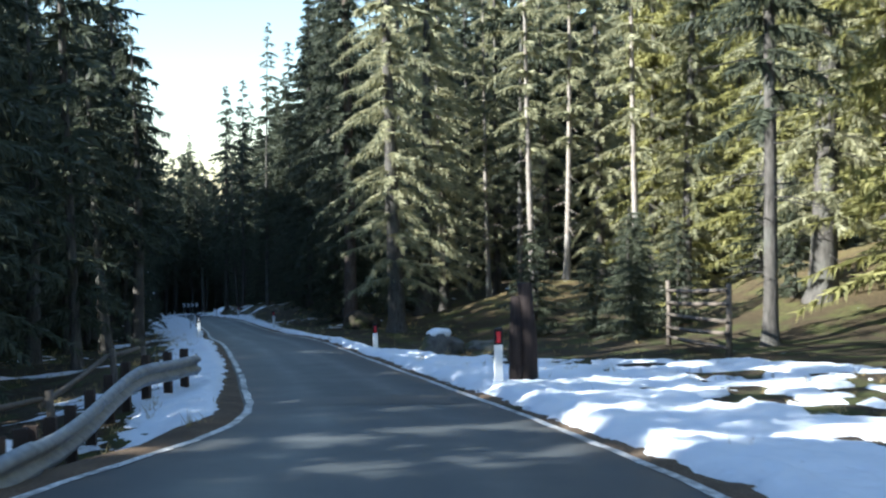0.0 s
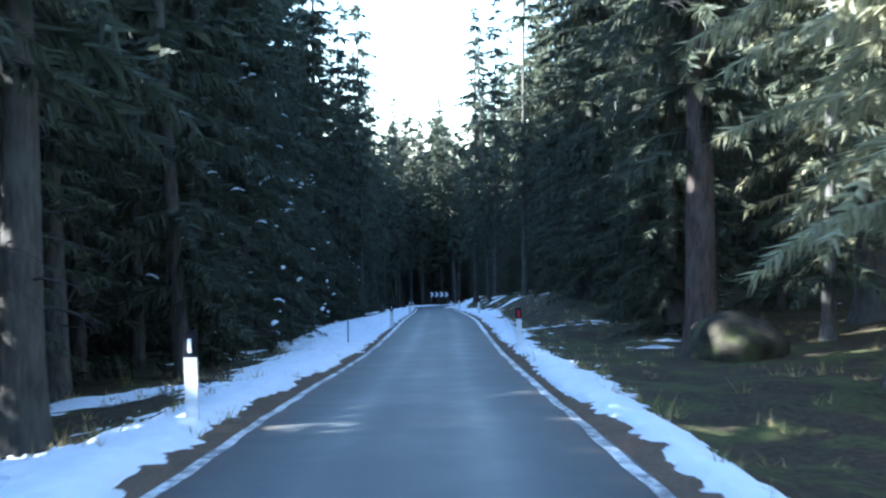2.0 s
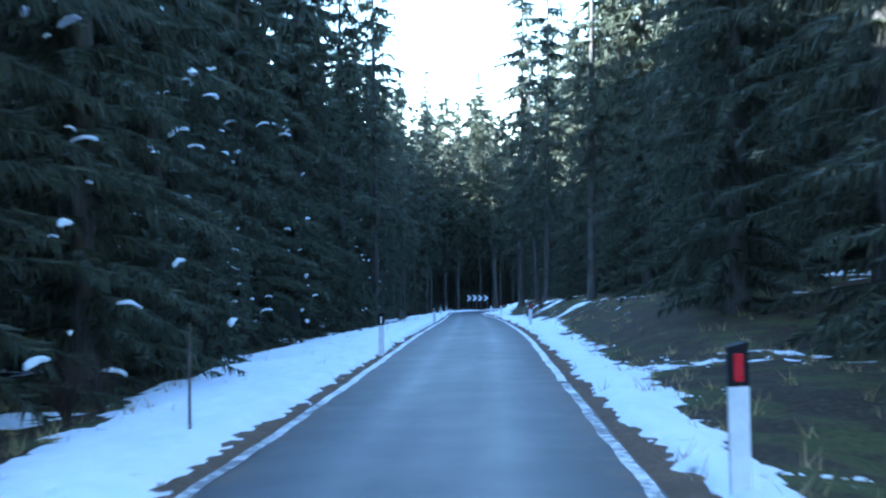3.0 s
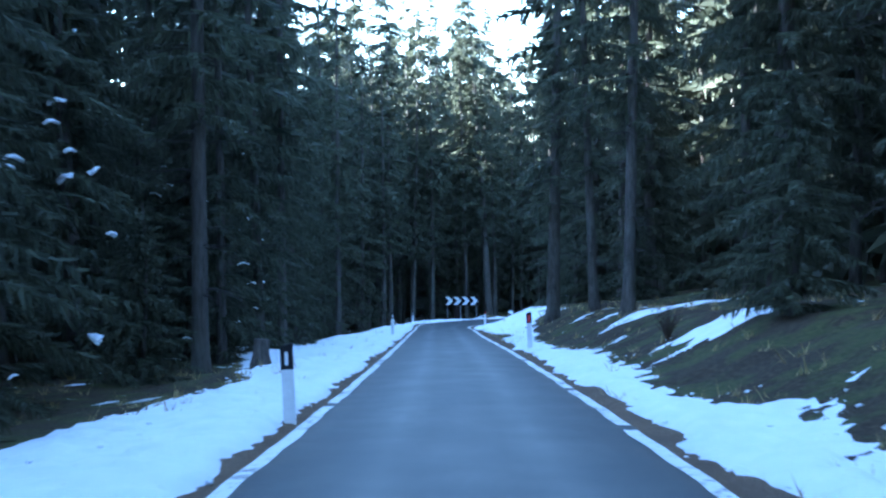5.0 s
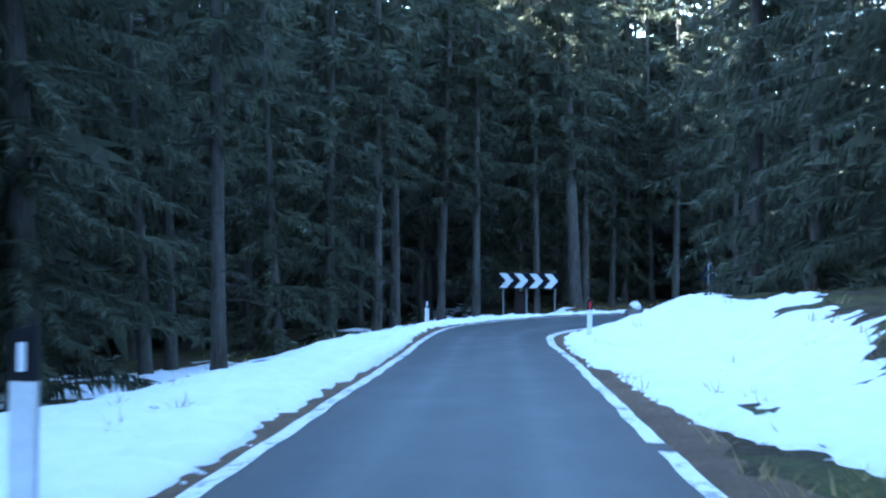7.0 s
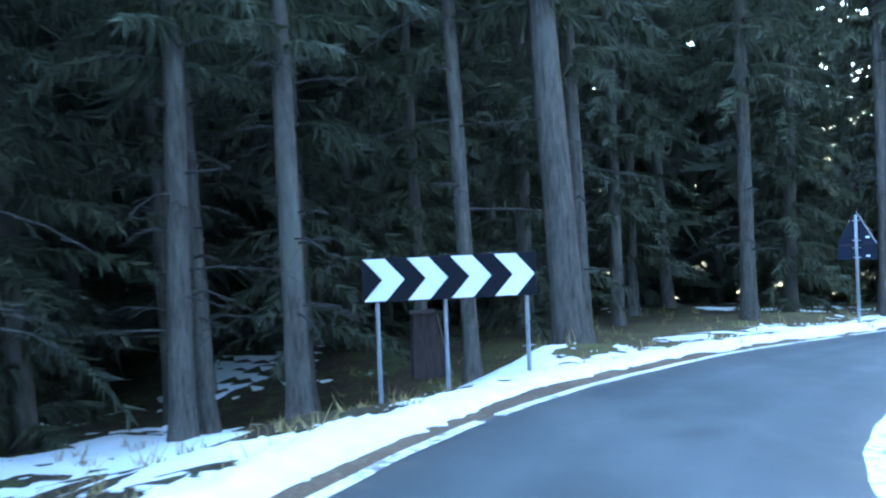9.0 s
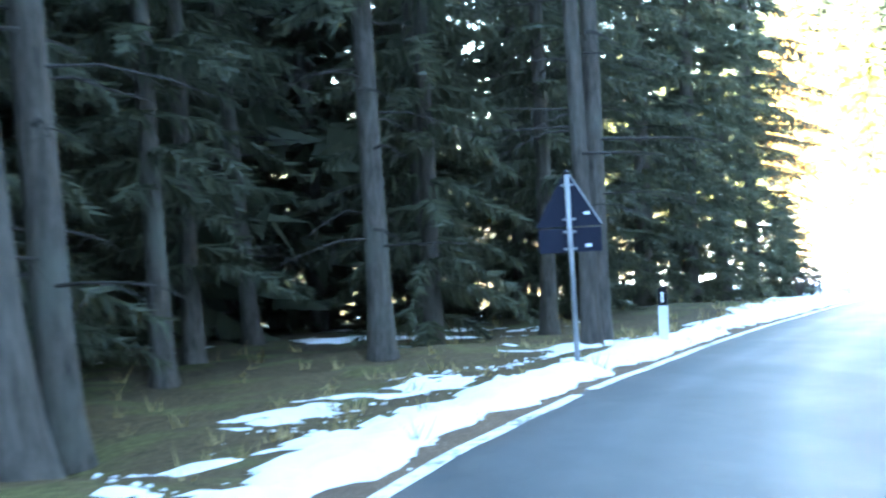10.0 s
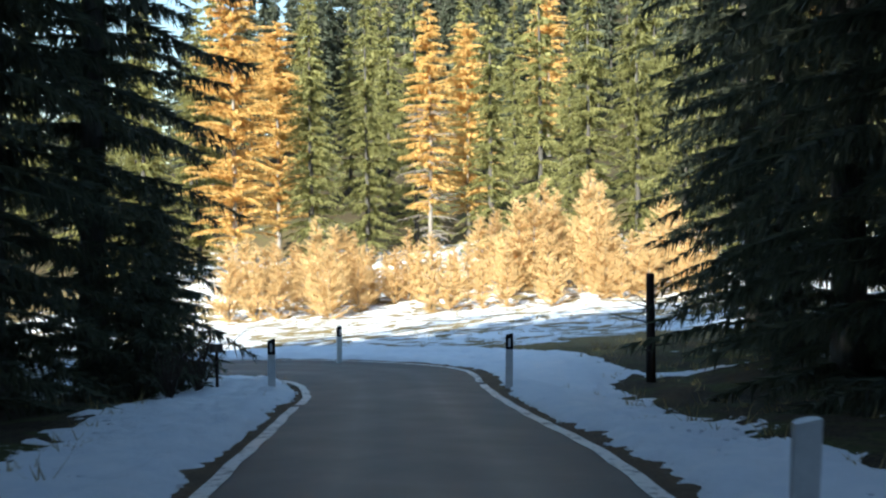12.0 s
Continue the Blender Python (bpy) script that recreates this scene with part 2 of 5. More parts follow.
def part(name, bm, material, parent, label="", m=None, smooth=False):
    """Links a bmesh or a mesh as one object under a thing or a part."""
    if isinstance(bm, bmesh.types.BMesh):
        me = bpy.data.meshes.new(name)
        bmesh.ops.recalc_face_normals(bm, faces=bm.faces[:])
        bm.to_mesh(me)
        bm.free()
        me.materials.append(material)
        if smooth:
            me.polygons.foreach_set("use_smooth", [True] * len(me.polygons))
    else:
        me = bm
    ob = new(name, me)
    if parent is not None:
        ob.parent = parent
    if m is not None:
        ob.matrix_basis = m
    return tagged(ob, label) if label else ob


def box(bm, size, at=(0, 0, 0), bevel=0.0, rot=None):
    m = Matrix.Translation(at) @ (rot or Matrix.Identity(4)) @ Matrix.Diagonal((*size, 1))
    made = bmesh.ops.create_cube(bm, size=1.0, matrix=m)["verts"]
    if bevel:
        edges = list({e for v in made for e in v.link_edges})
        bmesh.ops.bevel(bm, geom=edges, offset=bevel, segments=2, affect="EDGES", profile=0.6)
    return bm


def one_box(size, at=(0, 0, 0), bevel=0.0, rot=None):
    return box(bmesh.new(), size, at, bevel, rot)


def tube(points, radii, sides=8):
    """Vertices and faces of a bent tapered tube through the points."""
    verts, faces = [], []
    pts = [Vector(p) for p in points]
    for i, p in enumerate(pts):
        d = (pts[min(i + 1, len(pts) - 1)] - pts[max(i - 1, 0)]).normalized()
        a = d.cross(Vector((0, 0, 1)) if abs(d.z) < 0.9 else Vector((1, 0, 0))).normalized()
        b = d.cross(a)
        for k in range(sides):
            w = 2 * math.pi * k / sides
            verts.append(p + radii[i] * (math.cos(w) * a + math.sin(w) * b))
    for i in range(len(pts) - 1):
        for k in range(sides):
            j = (k + 1) % sides
            faces.append((i * sides + k, i * sides + j, (i + 1) * sides + j, (i + 1) * sides + k))
    n = len(pts)
    faces.append(tuple(range(sides))[::-1])
    faces.append(tuple((n - 1) * sides + k for k in range(sides)))
    return verts, faces


def pipe(name, points, radius, material, parent, label="", sides=12):
    radii = radius if isinstance(radius, (list, tuple)) else [radius] * len(points)
    v, f = tube(points, radii, sides)
    return part(name, mesh_of(name, v, f, material, True), None, parent, label)


# ---------------------------------------------------------------- the road's line
# left line x, y; right line x, y; height of the road
ROAD_STRAIGHT = [
    (-6.0, -66.0, -1.6, -67.5, 9.6), (-3.82, -51.96, 0.93, -52.98, 8.15), (-2.41, -39.89, 2.68, -40.99, 6.95),
    (-1.7, -33.91, 3.59, -34.51, 6.3), (-0.23, -28.89, 4.33, -30.06, 5.8), (1.5, -24.09, 4.72, -25.07, 5.3),
    (1.84, -19.05, 4.81, -19.53, 4.83), (1.96, -11.0, 4.83, -11.0, 4.17), (1.97, -1.0, 4.94, -1.0, 3.33),
    (1.75, 8.0, 4.78, 8.0, 2.44), (1.73, 18.0, 4.56, 18.0, 1.58), (1.44, 30.0, 4.44, 30.0, 0.57),
    (1.15, 41.0, 4.3, 41.0, -0.33), (0.88, 52.0, 3.98, 52.0, -1.28), (0.57, 64.0, 3.56, 64.0, -2.36),
    (0.16, 76.0, 2.97, 76.0, -3.42), (-0.28, 86.0, 2.46, 86.0, -4.38), (-0.64, 94.0, 2.12, 94.0, -5.14),
    (-0.91, 101.0, 1.84, 101.0, -5.78), (-1.22, 107.94, 1.57, 107.04, -6.4),
]
ROAD_BENDS = [
    (-1.21, 113.25, 1.6, 111.87, -6.88), (-0.67, 116.96, 2.19, 115.48, -7.2), (0.49, 120.9, 3.12, 118.91, -7.52),
    (1.89, 123.91, 4.28, 121.61, -7.82), (3.48, 126.5, 5.8, 124.11, -8.03), (5.3, 128.89, 7.51, 126.6, -8.2),
    (7.69, 131.21, 9.81, 129.47, -8.42), (9.85, 133.04, 12.0, 131.45, -8.57), (12.88, 135.58, 15.0, 134.06, -8.78),
    (17.05, 139.05, 19.32, 137.48, -9.22), (22.0, 143.4, 24.12, 141.28, -9.78), (25.98, 146.92, 28.02, 144.88, -10.28),
    (28.5, 149.17, 30.95, 147.5, -10.6), (30.7, 151.8, 34.0, 150.3, -10.88), (31.6, 154.2, 35.2, 153.4, -11.05),
    (31.4, 156.8, 35.2, 157.2, -11.25), (30.0, 159.4, 33.4, 161.2, -11.5), (26.5, 162.6, 28.8, 165.4, -11.8),
    (18.0, 167.5, 19.5, 170.6, -12.3), (2.0, 174.0, 3.0, 177.2, -13.2),
]
ROAD = ROAD_STRAIGHT + ROAD_BENDS


def spline(rows, per):
    """Catmull-Rom through the rows, with per steps a span."""
    a = np.array(rows, float)
    a = np.vstack([2 * a[0] - a[1], a, 2 * a[-1] - a[-2]])
    out = []
    for i in range(1, len(a) - 2):
        p0, p1, p2, p3 = a[i - 1:i + 3]
        for u in np.arange(per) / per:
            out.append(0.5 * (2 * p1 + (p2 - p0) * u + (2 * p0 - 5 * p1 + 4 * p2 - p3) * u * u + (3 * p1 - p0 - 3 * p2 + p3) * u ** 3))
    out.append(a[-2])
    return np.array(out)


LINE = spline(ROAD, 40)
MID = (LINE[:, 0:2] + LINE[:, 2:4]) / 2
RUN = np.r_[0, np.cumsum(np.hypot(*np.diff(MID, axis=0).T))]
STEP = 0.4
STATIONS = np.arange(0, RUN[-1], STEP)
LEFT = np.stack([np.interp(STATIONS, RUN, LINE[:, 0]), np.interp(STATIONS, RUN, LINE[:, 1])], 1)
RIGHT = np.stack([np.interp(STATIONS, RUN, LINE[:, 2]), np.interp(STATIONS, RUN, LINE[:, 3])], 1)
CENTRE = (LEFT + RIGHT) / 2
HEIGHT = np.interp(STATIONS, RUN, LINE[:, 4])
k = np.ones(31) / 31
HEIGHT = np.convolve(np.pad(HEIGHT, 15, mode="reflect", reflect_type="odd"), k, "valid")
ACROSS = RIGHT - LEFT
HALF = np.hypot(*ACROSS.T) / 2
ACROSS = ACROSS / (2 * HALF[:, None])
S0 = float(np.interp(-39.0, CENTRE[:200, 1], STATIONS[:200]))      # run at the start of the drive


def soft(x, a, b):
    t = np.clip((x - a) / (b - a), 0, 1)
    return t * t * (3 - 2 * t)


def lattice(seed, n=64):
    return np.random.RandomState(seed).rand(n, n)


LATTICES = [lattice(s) for s in range(5)]


def vnoise(x, y, k=0):
    """Smooth value noise, -1 to 1, for arrays."""
    g = LATTICES[k % 5]
    xi, yi = np.floor(x).astype(int), np.floor(y).astype(int)
    fx, fy = x - xi, y - yi
    fx, fy = fx * fx * (3 - 2 * fx), fy * fy * (3 - 2 * fy)
    n = len(g)
    a, b = g[xi % n, yi % n], g[(xi + 1) % n, yi % n]
    c, d = g[xi % n, (yi + 1) % n], g[(xi + 1) % n, (yi + 1) % n]
    return 2 * ((a * (1 - fx) + b * fx) * (1 - fy) + (c * (1 - fx) + d * fx) * fy) - 1


def fbm(x, y, k=0, octaves=4):
    out, amp = 0, 1.0
    for o in range(octaves):
        out = out + amp * vnoise(x * 2 ** o + 7.3 * o, y * 2 ** o + 3.1 * o, k + o)
        amp *= 0.5
    return out / 1.9


def nearest(x, y):
    """Station index, signed distance from the road's middle (right is positive) for arrays of places."""
    idx = np.empty(len(x), int)
    for i in range(0, len(x), 4000):
        d = (x[i:i + 4000, None] - CENTRE[None, :, 0]) ** 2 + (y[i:i + 4000, None] - CENTRE[None, :, 1]) ** 2
        idx[i:i + 4000] = d.argmin(1)
    off = np.stack([x, y], 1) - CENTRE[idx]
    side = np.sign((off * ACROSS[idx]).sum(1))
    return idx, side * np.hypot(*off.T)


# the open meadow past the last bend, seen along this way
MEADOW_EYE, MEADOW_WAY = np.array([17.2, 137.3]), np.array([0.786, 0.618])


def ground_z(x, y, with_meadow=False):
    """Height of the bare ground for arrays of places."""
    x, y = np.atleast_1d(np.asarray(x, float)), np.atleast_1d(np.asarray(y, float))
    i, d = nearest(x, y)
    base, edge = HEIGHT[i], np.abs(d) - HALF[i]
    s = STATIONS[i] - S0
    right = d > 0
    tight = np.where(right, soft(s, 142, 146) * (1 - soft(s, 164, 170)), 0)
    low = 0.05 + 0.09 * tight
    z = base - low + low * soft(edge, 0.1 + 0.15 * tight, 0.5 + 0.5 * tight)
    # uphill bank on the right of the straight, flat open place at its start
    bank = soft(s, 62, 80) * (1 - soft(s, 148, 160))
    z = z + np.where(right, 1.0 * bank * soft(edge, 0.9, 4.0) + 0.10 * soft(s, 40, 70) * np.clip(edge - 4, 0, 30), 0)
    z = z - np.where(right, 0.32 * soft(s, 20, 27) * (1 - soft(s, 40, 50)) * soft(edge, 0.35, 1.4), 0)
    hump = np.exp(-(((x - 18.5) / 4.5) ** 2 + ((y - 14.5) / 5.0) ** 2))
    z = z + 1.5 * hump
    slope = np.exp(-(((x - 25) / 8.0) ** 2 + ((y + 6.0) / 9.0) ** 2))
    z = z + (3.0 + 0.9 * fbm(x * 0.3, y * 0.3, 1)) * slope
    z = z + 0.42 * np.exp(-(((x - 2.3) / 1.1) ** 2 + ((y - 129.2) / 1.1) ** 2))
    z = z + 0.6 * np.exp(-(((x - 5.2) / 1.5) ** 2 + ((y - 115.6) / 3.0) ** 2))
    # wooded hillside added beyond the left of the straight to block the sun
    z = z + np.where(right, 0, 0.92 * np.clip(edge - 24, 0, 75) * soft(y, 2, 20) * (1 - soft(y, 138, 165)) * soft(-x, 18, 34))
    # a hollow under the near end of the guardrail
    z = z - np.where(right, 0, 0.5 * soft(s, 2, 6) * (1 - soft(s, 13, 18)) * soft(edge, 0.3, 1.1))
    # falling ground on the left and outside the bend
    fall = soft(s, -10, 0) * 0.25 + 0.75 * soft(s, 128, 150) * (1 - soft(s, 166, 171))
    level = 1 - 0.8 * soft(s, 166, 171)
    z = z - np.where(right, 0, (0.25 + 0.6 * fall) * level * soft(edge, 0.9, 5.0) + (0.02 + 0.05 * fall) * np.clip(edge - 5, 0, 30))
    flat = 1 - 0.75 * np.where(right, soft(s, -6, 0) * (1 - soft(s, 24, 34)) * (1 - soft(edge, 9, 12)), 0)
    z = z + soft(edge, 0.4, 2.5) * (0.10 * fbm(x * 0.9, y * 0.9, 1) + 0.28 * fbm(x * 0.16, y * 0.16, 2)) * flat * np.where(edge > 0.4, 1, 0)
    # meadow
    px, py = x - MEADOW_EYE[0], y - MEADOW_EYE[1]
    a, b = px * MEADOW_WAY[0] + py * MEADOW_WAY[1], px * MEADOW_WAY[1] - py * MEADOW_WAY[0]
    zm = -11.0 - 0.045 * np.clip(a - 20, 0, 42) + 0.085 * np.clip(a - 62, 0, 40) + 0.38 * np.clip(a - 105, 0, 400) + 0.055 * np.clip(b, -30, 40)
    zm = zm + 0.18 * fbm(x * 0.22, y * 0.22, 3)
    w = soft(a, 18, 30) * soft(edge, 1.0, 6.0) * (1 - soft(-b, 20, 60)) 
    z = z * (1 - w) + zm * w
    # far hills
    r = np.maximum(np.abs(edge) - 45, 0)
    z = z + np.where(w < 0.5, 0.03 * np.minimum(r, 500), 0)
    if with_meadow:
        return z, soft(a, 20, 34) * (1 - soft(-b, 22, 40)) * soft(edge, 0.5, 3) * (1 - soft(a, 95, 115)) + 0.22 * np.where(right, 0, soft(s, 160, 166) * (1 - soft(s, 180, 188)) * (1 - soft(edge, 4, 7))) + 0.5 * np.clip(1.4 * hump + 1.2 * slope + 0.5 * fbm(x * 0.5, y * 0.5, 4) * slope - 0.1, 0, 1)
    return z


def gz(x, y):
    return float(ground_z([x], [y])[0])


# ---------------------------------------------------------------- ground, road, snow
def grid_lines(lo, hi, step, far):
    mid = list(np.arange(lo, hi + step / 2, step))
    out, w, v = [], step, mid[-1]
    while v < far:
        w *= 1.25
        v += w
        out.append(v)
    back, w, v = [], step, mid[0]
    while v > -far:
        w *= 1.25
        v -= w
        back.append(v)
    return np.array(back[::-1] + mid + out)


def build_ground():
    gx, gy = grid_lines(-20, 58, 0.36, 1500), grid_lines(-46, 176, 0.36, 1500)
    X, Y = np.meshgrid(gx, gy)
    z, m = ground_z(X.ravel(), Y.ravel(), True)
    verts = np.stack([X.ravel(), Y.ravel(), z], 1)
    nx, ny = len(gx), len(gy)
    i = np.arange((ny - 1) * (nx - 1))
    c = (i // (nx - 1)) * nx + i % (nx - 1)
    faces = np.stack([c, c + 1, c + nx + 1, c + nx], 1)
    me = mesh_of("ground", verts.tolist(), faces.tolist(), GROUND, True)
    at = me.attributes.new("meadow", "FLOAT", "POINT")
    at.data.foreach_set("value", m)
    tagged(new("ground", me), "mossy forest floor with needles and thin snow patches", "ground", kind="structure")


def ribbon(name, stations, offsets, material, lift, side=None):
    """A strip along the road: offsets are rows of distances from the middle, per station."""
    n = len(offsets[0])
    verts, faces = [], []
    for r, (i, row) in enumerate(zip(stations, offsets)):
        for d in row:
            p = CENTRE[i] + ACROSS[i] * d
            crown = 0.02 * (1 - min(1, abs(d) / HALF[i]) ** 2)
            verts.append((p[0], p[1], HEIGHT[i] + crown + lift))
    for r in range(len(stations) - 1):
        for q in range(n - 1):
            a = r * n + q
            faces.append((a, a + 1, a + n + 1, a + n))
    return mesh_of(name, verts, faces, material, True)


def build_road():
    st = list(range(len(STATIONS)))
    rows = []
    for i in st:
        e = 0.09 + 0.05 * math.sin(i * 0.37) * math.sin(i * 0.11 + 1)
        h = HALF[i]
        rows.append([-h - e - 0.05] + [h * u for u in np.linspace(-1, 1, 11)] + [h + e + 0.05])
    me = ribbon("road", st, rows, ASPHALT, 0.0)
    # the outer rim of the asphalt drops to the verge
    for v in range(0, len(me.vertices), 13):
        me.vertices[v].co.z -= 0.03
        me.vertices[v + 12].co.z -= 0.03
    u = np.tile(np.r_[-1.05, np.linspace(-1, 1, 11), 1.05], len(st))
    worn = np.exp(-((np.abs(u) - 0.42) / 0.17) ** 2) * 0.8 + 0.45 * np.exp(-(u / 0.2) ** 2)
    run = np.repeat(STATIONS - S0, 13)
    silt = soft(np.abs(u), 0.7, 1.0) * (0.35 + 0.5 * (1 - soft(run, 66, 84)) * soft(run, 12, 24))
    for key, values in (("worn", worn), ("silt", silt)):
        me.attributes.new(key, "FLOAT", "POINT").data.foreach_set("value", values)
    road = tagged(new("road", me), "worn grey asphalt of a narrow forest road", "road", kind="structure")
    # gravelly verge strips
    for sgn in (-1, 1):
        rows = []
        for i in st:
            h = HALF[i]
            w = 0.5 + 0.12 * math.sin(i * 0.05 + sgn) + 0.06 * math.sin(i * 0.9)
            if sgn > 0 and 146 < STATIONS[i] - S0 < 166:
                w *= 0.45
            r = [h + 0.075, h + 0.16, h + 0.14 + 0.55 * w, h + 0.25 + w]
            rows.append([sgn * v for v in r])
        me = ribbon("verge", st, rows, GRAVEL, 0.0)
        for k_ in range(len(me.vertices)):
            v = me.vertices[k_].co
            q = k_ % 4
            v.z += (-0.02, 0.004, 0.018, -0.06)[q] + (0.018 * float(vnoise(np.array([v.x * 3]), np.array([v.y * 3]))[0]) if q else 0)
        if sgn < 0:
            me.flip_normals()
        tagged(new("verge", me), "brown gravel verge along the asphalt edge", "verge", kind="structure")
    return road


def build_lines():
    """White edge lines in worn strokes, each a strip of paint on the asphalt."""
    rng = random.Random(5)
    for sgn in (-1, 1):
        root = tagged(new("edge_line", None), "worn white edge line painted on asphalt", "road marking", kind="structure")
        i = 0
        while i < len(STATIONS) - 4:
            s = STATIONS[i] - S0
            n = rng.randint(14, 40)
            if sgn > 0 and 92 < s < 118:
                n = rng.randint(4, 10)
            j = min(i + n, len(STATIONS) - 1)
            rows = []
            for q in range(i, j + 1):
                wob = 0.012 * math.sin(q * 1.7) + 0.01 * math.sin(q * 0.53)
                h, run = HALF[q], STATIONS[q] - S0
                w = 0.10 + 0.03 * float(soft(run, 60, 70))
                if sgn > 0:
                    w += 0.06 * float(soft(run, 142, 150) * (1 - soft(run, 156, 170)))
                a, b = sgn * (h - w / 2 + wob), sgn * (h + w / 2 + wob * 0.6)
                rows.append([min(a, b), (a + b) / 2, max(a, b)])
            me = ribbon("stroke", list(range(i, j + 1)), rows, PAINT_WORN if s < 62 else PAINT, 0.006)
            ob = new("stroke", me)
            ob.parent = root
            i = j + (1 if rng.random() < 0.5 else 0)


def snow_depth(x, y, i, d):
    """Depth of ploughed and fallen snow (negative: none)."""
    s = STATIONS[i] - S0
    e = np.abs(d) - HALF[i]
    right = d > 0
    begin_r = np.interp(s, [30, 92, 100, 118, 123, 126.5, 130.5, 133, 142, 160], [0.20, 0.34, 0.27, 0.34, 0.45, 1.25, 1.0, 0.35, 0.2, 0.16])
    begin_l = 0.29 + 1.3 * (1 - soft(s, 13, 17)) - 0.13 * soft(s, 56, 66) - 0.10 * soft(s, 136, 142) * (1 - soft(s, 160, 164))
    start = np.where(right, begin_r, begin_l) + 0.2 * fbm(x * 0.55, y * 0.55, 1) + 0.12 * fbm(x * 2.3, y * 2.3, 2) + 0.10 * fbm(x * 6.5, y * 6.5, 1, 3)
    # width of the snow belt by place along the road
    wl = np.interp(s, [-30, 8, 14, 22, 40, 52, 62, 70, 82, 97, 102, 107, 118, 140, 152, 158, 163, 170, 178, 190, 205, 214, 230],
                   [0.6, 0.6, 1.0, 1.6, 1.5, 1.6, 2.6, 4.2, 4.5, 4.3, 2.0, 1.9, 4.2, 3.2, 1.5, 1.2, 1.6, 1.5, 1.3, 1.7, 2.6, 3.5, 4.0])
    wr = np.interp(s, [-30, 0, 10, 22, 30, 38, 52, 66, 78, 96, 112, 120, 128, 146, 160, 172, 182, 195, 208, 230],
                   [2.5, 7.0, 9.0, 6.5, 3.0, 1.05, 0.85, 1.0, 1.25, 1.7, 1.4, 1.1, 1.7, 4.0, 4.2, 2.4, 1.6, 1.5, 4.0, 9.0])
    w = np.where(right, wr, wl) * (1 + 0.28 * fbm(x * 0.33, y * 0.33, 3))
    wall = np.minimum((e - start) / 0.22, (w - e) / 0.7)
    body = np.clip(np.where(wall < 0, 2.6 * wall, wall), -3.0, 1.0)
    ridge = 0.035 * np.exp(-((e - start - 0.28) / 0.3) ** 2) * (wall > 0)
    depth = 0.06 * body + ridge + 0.035 * fbm(x * 1.1, y * 1.1, 4) + 0.05 * fbm(x * 3.6, y * 3.6, 0) + 0.04 * fbm(x * 8, y * 8, 2, 3)
    berm = np.where(right, 0, soft(s, 132, 140) * (1 - soft(s, 158, 164)))
    depth = depth + 0.09 * berm * np.exp(-((e - 0.42) / 0.3) ** 2)
    # the open place by the start: trodden, with bare gravel showing through
    open_place = np.where(right, soft(s, -6, 4) * (1 - soft(s, 26, 34)), 0) * soft(e, 1.8, 3.4)
    holes = fbm(x * 0.85 + 3, y * 0.85, 2) + 0.8 * fbm(x * 2.6, y * 2.6, 1)
    depth = depth * (1 - 0.3 * open_place) - open_place * 0.24 * soft(holes, 0.02, 0.25)
    # trodden gravel by the curve board
    trod = np.where(right, 0, soft(s, 160, 164) * (1 - soft(s, 182, 188)))
    depth = depth - trod * 0.5 * (0.25 + 0.75 * soft(e, 0.9, 1.7)) * np.clip(fbm(x * 0.8, y * 0.8, 1) + 0.6 * fbm(x * 2.6, y * 2.6, 3) + 0.22, 0, 1)
    # bare tufts on the bank
    tuft = 0.9 * fbm(x * 0.42, y * 0.42, 3) + 0.6 * fbm(x * 2.2, y * 2.2, 2)
    depth = depth - 0.22 * np.clip(tuft - np.where(right & (s > 40) & (s < 135), 0.12, 0.32) - 0.05 * np.clip(w - e, 0, 3), 0, 1) * (e > 0.9)
    # thin patches deeper in the wood
    patch = fbm(x * 0.28 + 9, y * 0.28, 0) + 0.4 * fbm(x * 1.3, y * 1.3, 4)
    forest = np.clip(0.14 * (patch - np.where(right, np.where(s < 58, 1.2, 0.6), 0.5) + np.where(right, 0, 0.35 * soft(s, 138, 146) * (1 - soft(s, 164, 170)))), -0.2, 0.07)
    depth = np.where(e > w, np.maximum(depth, forest), depth)
    return np.where(e < 0.13, -0.1, depth)


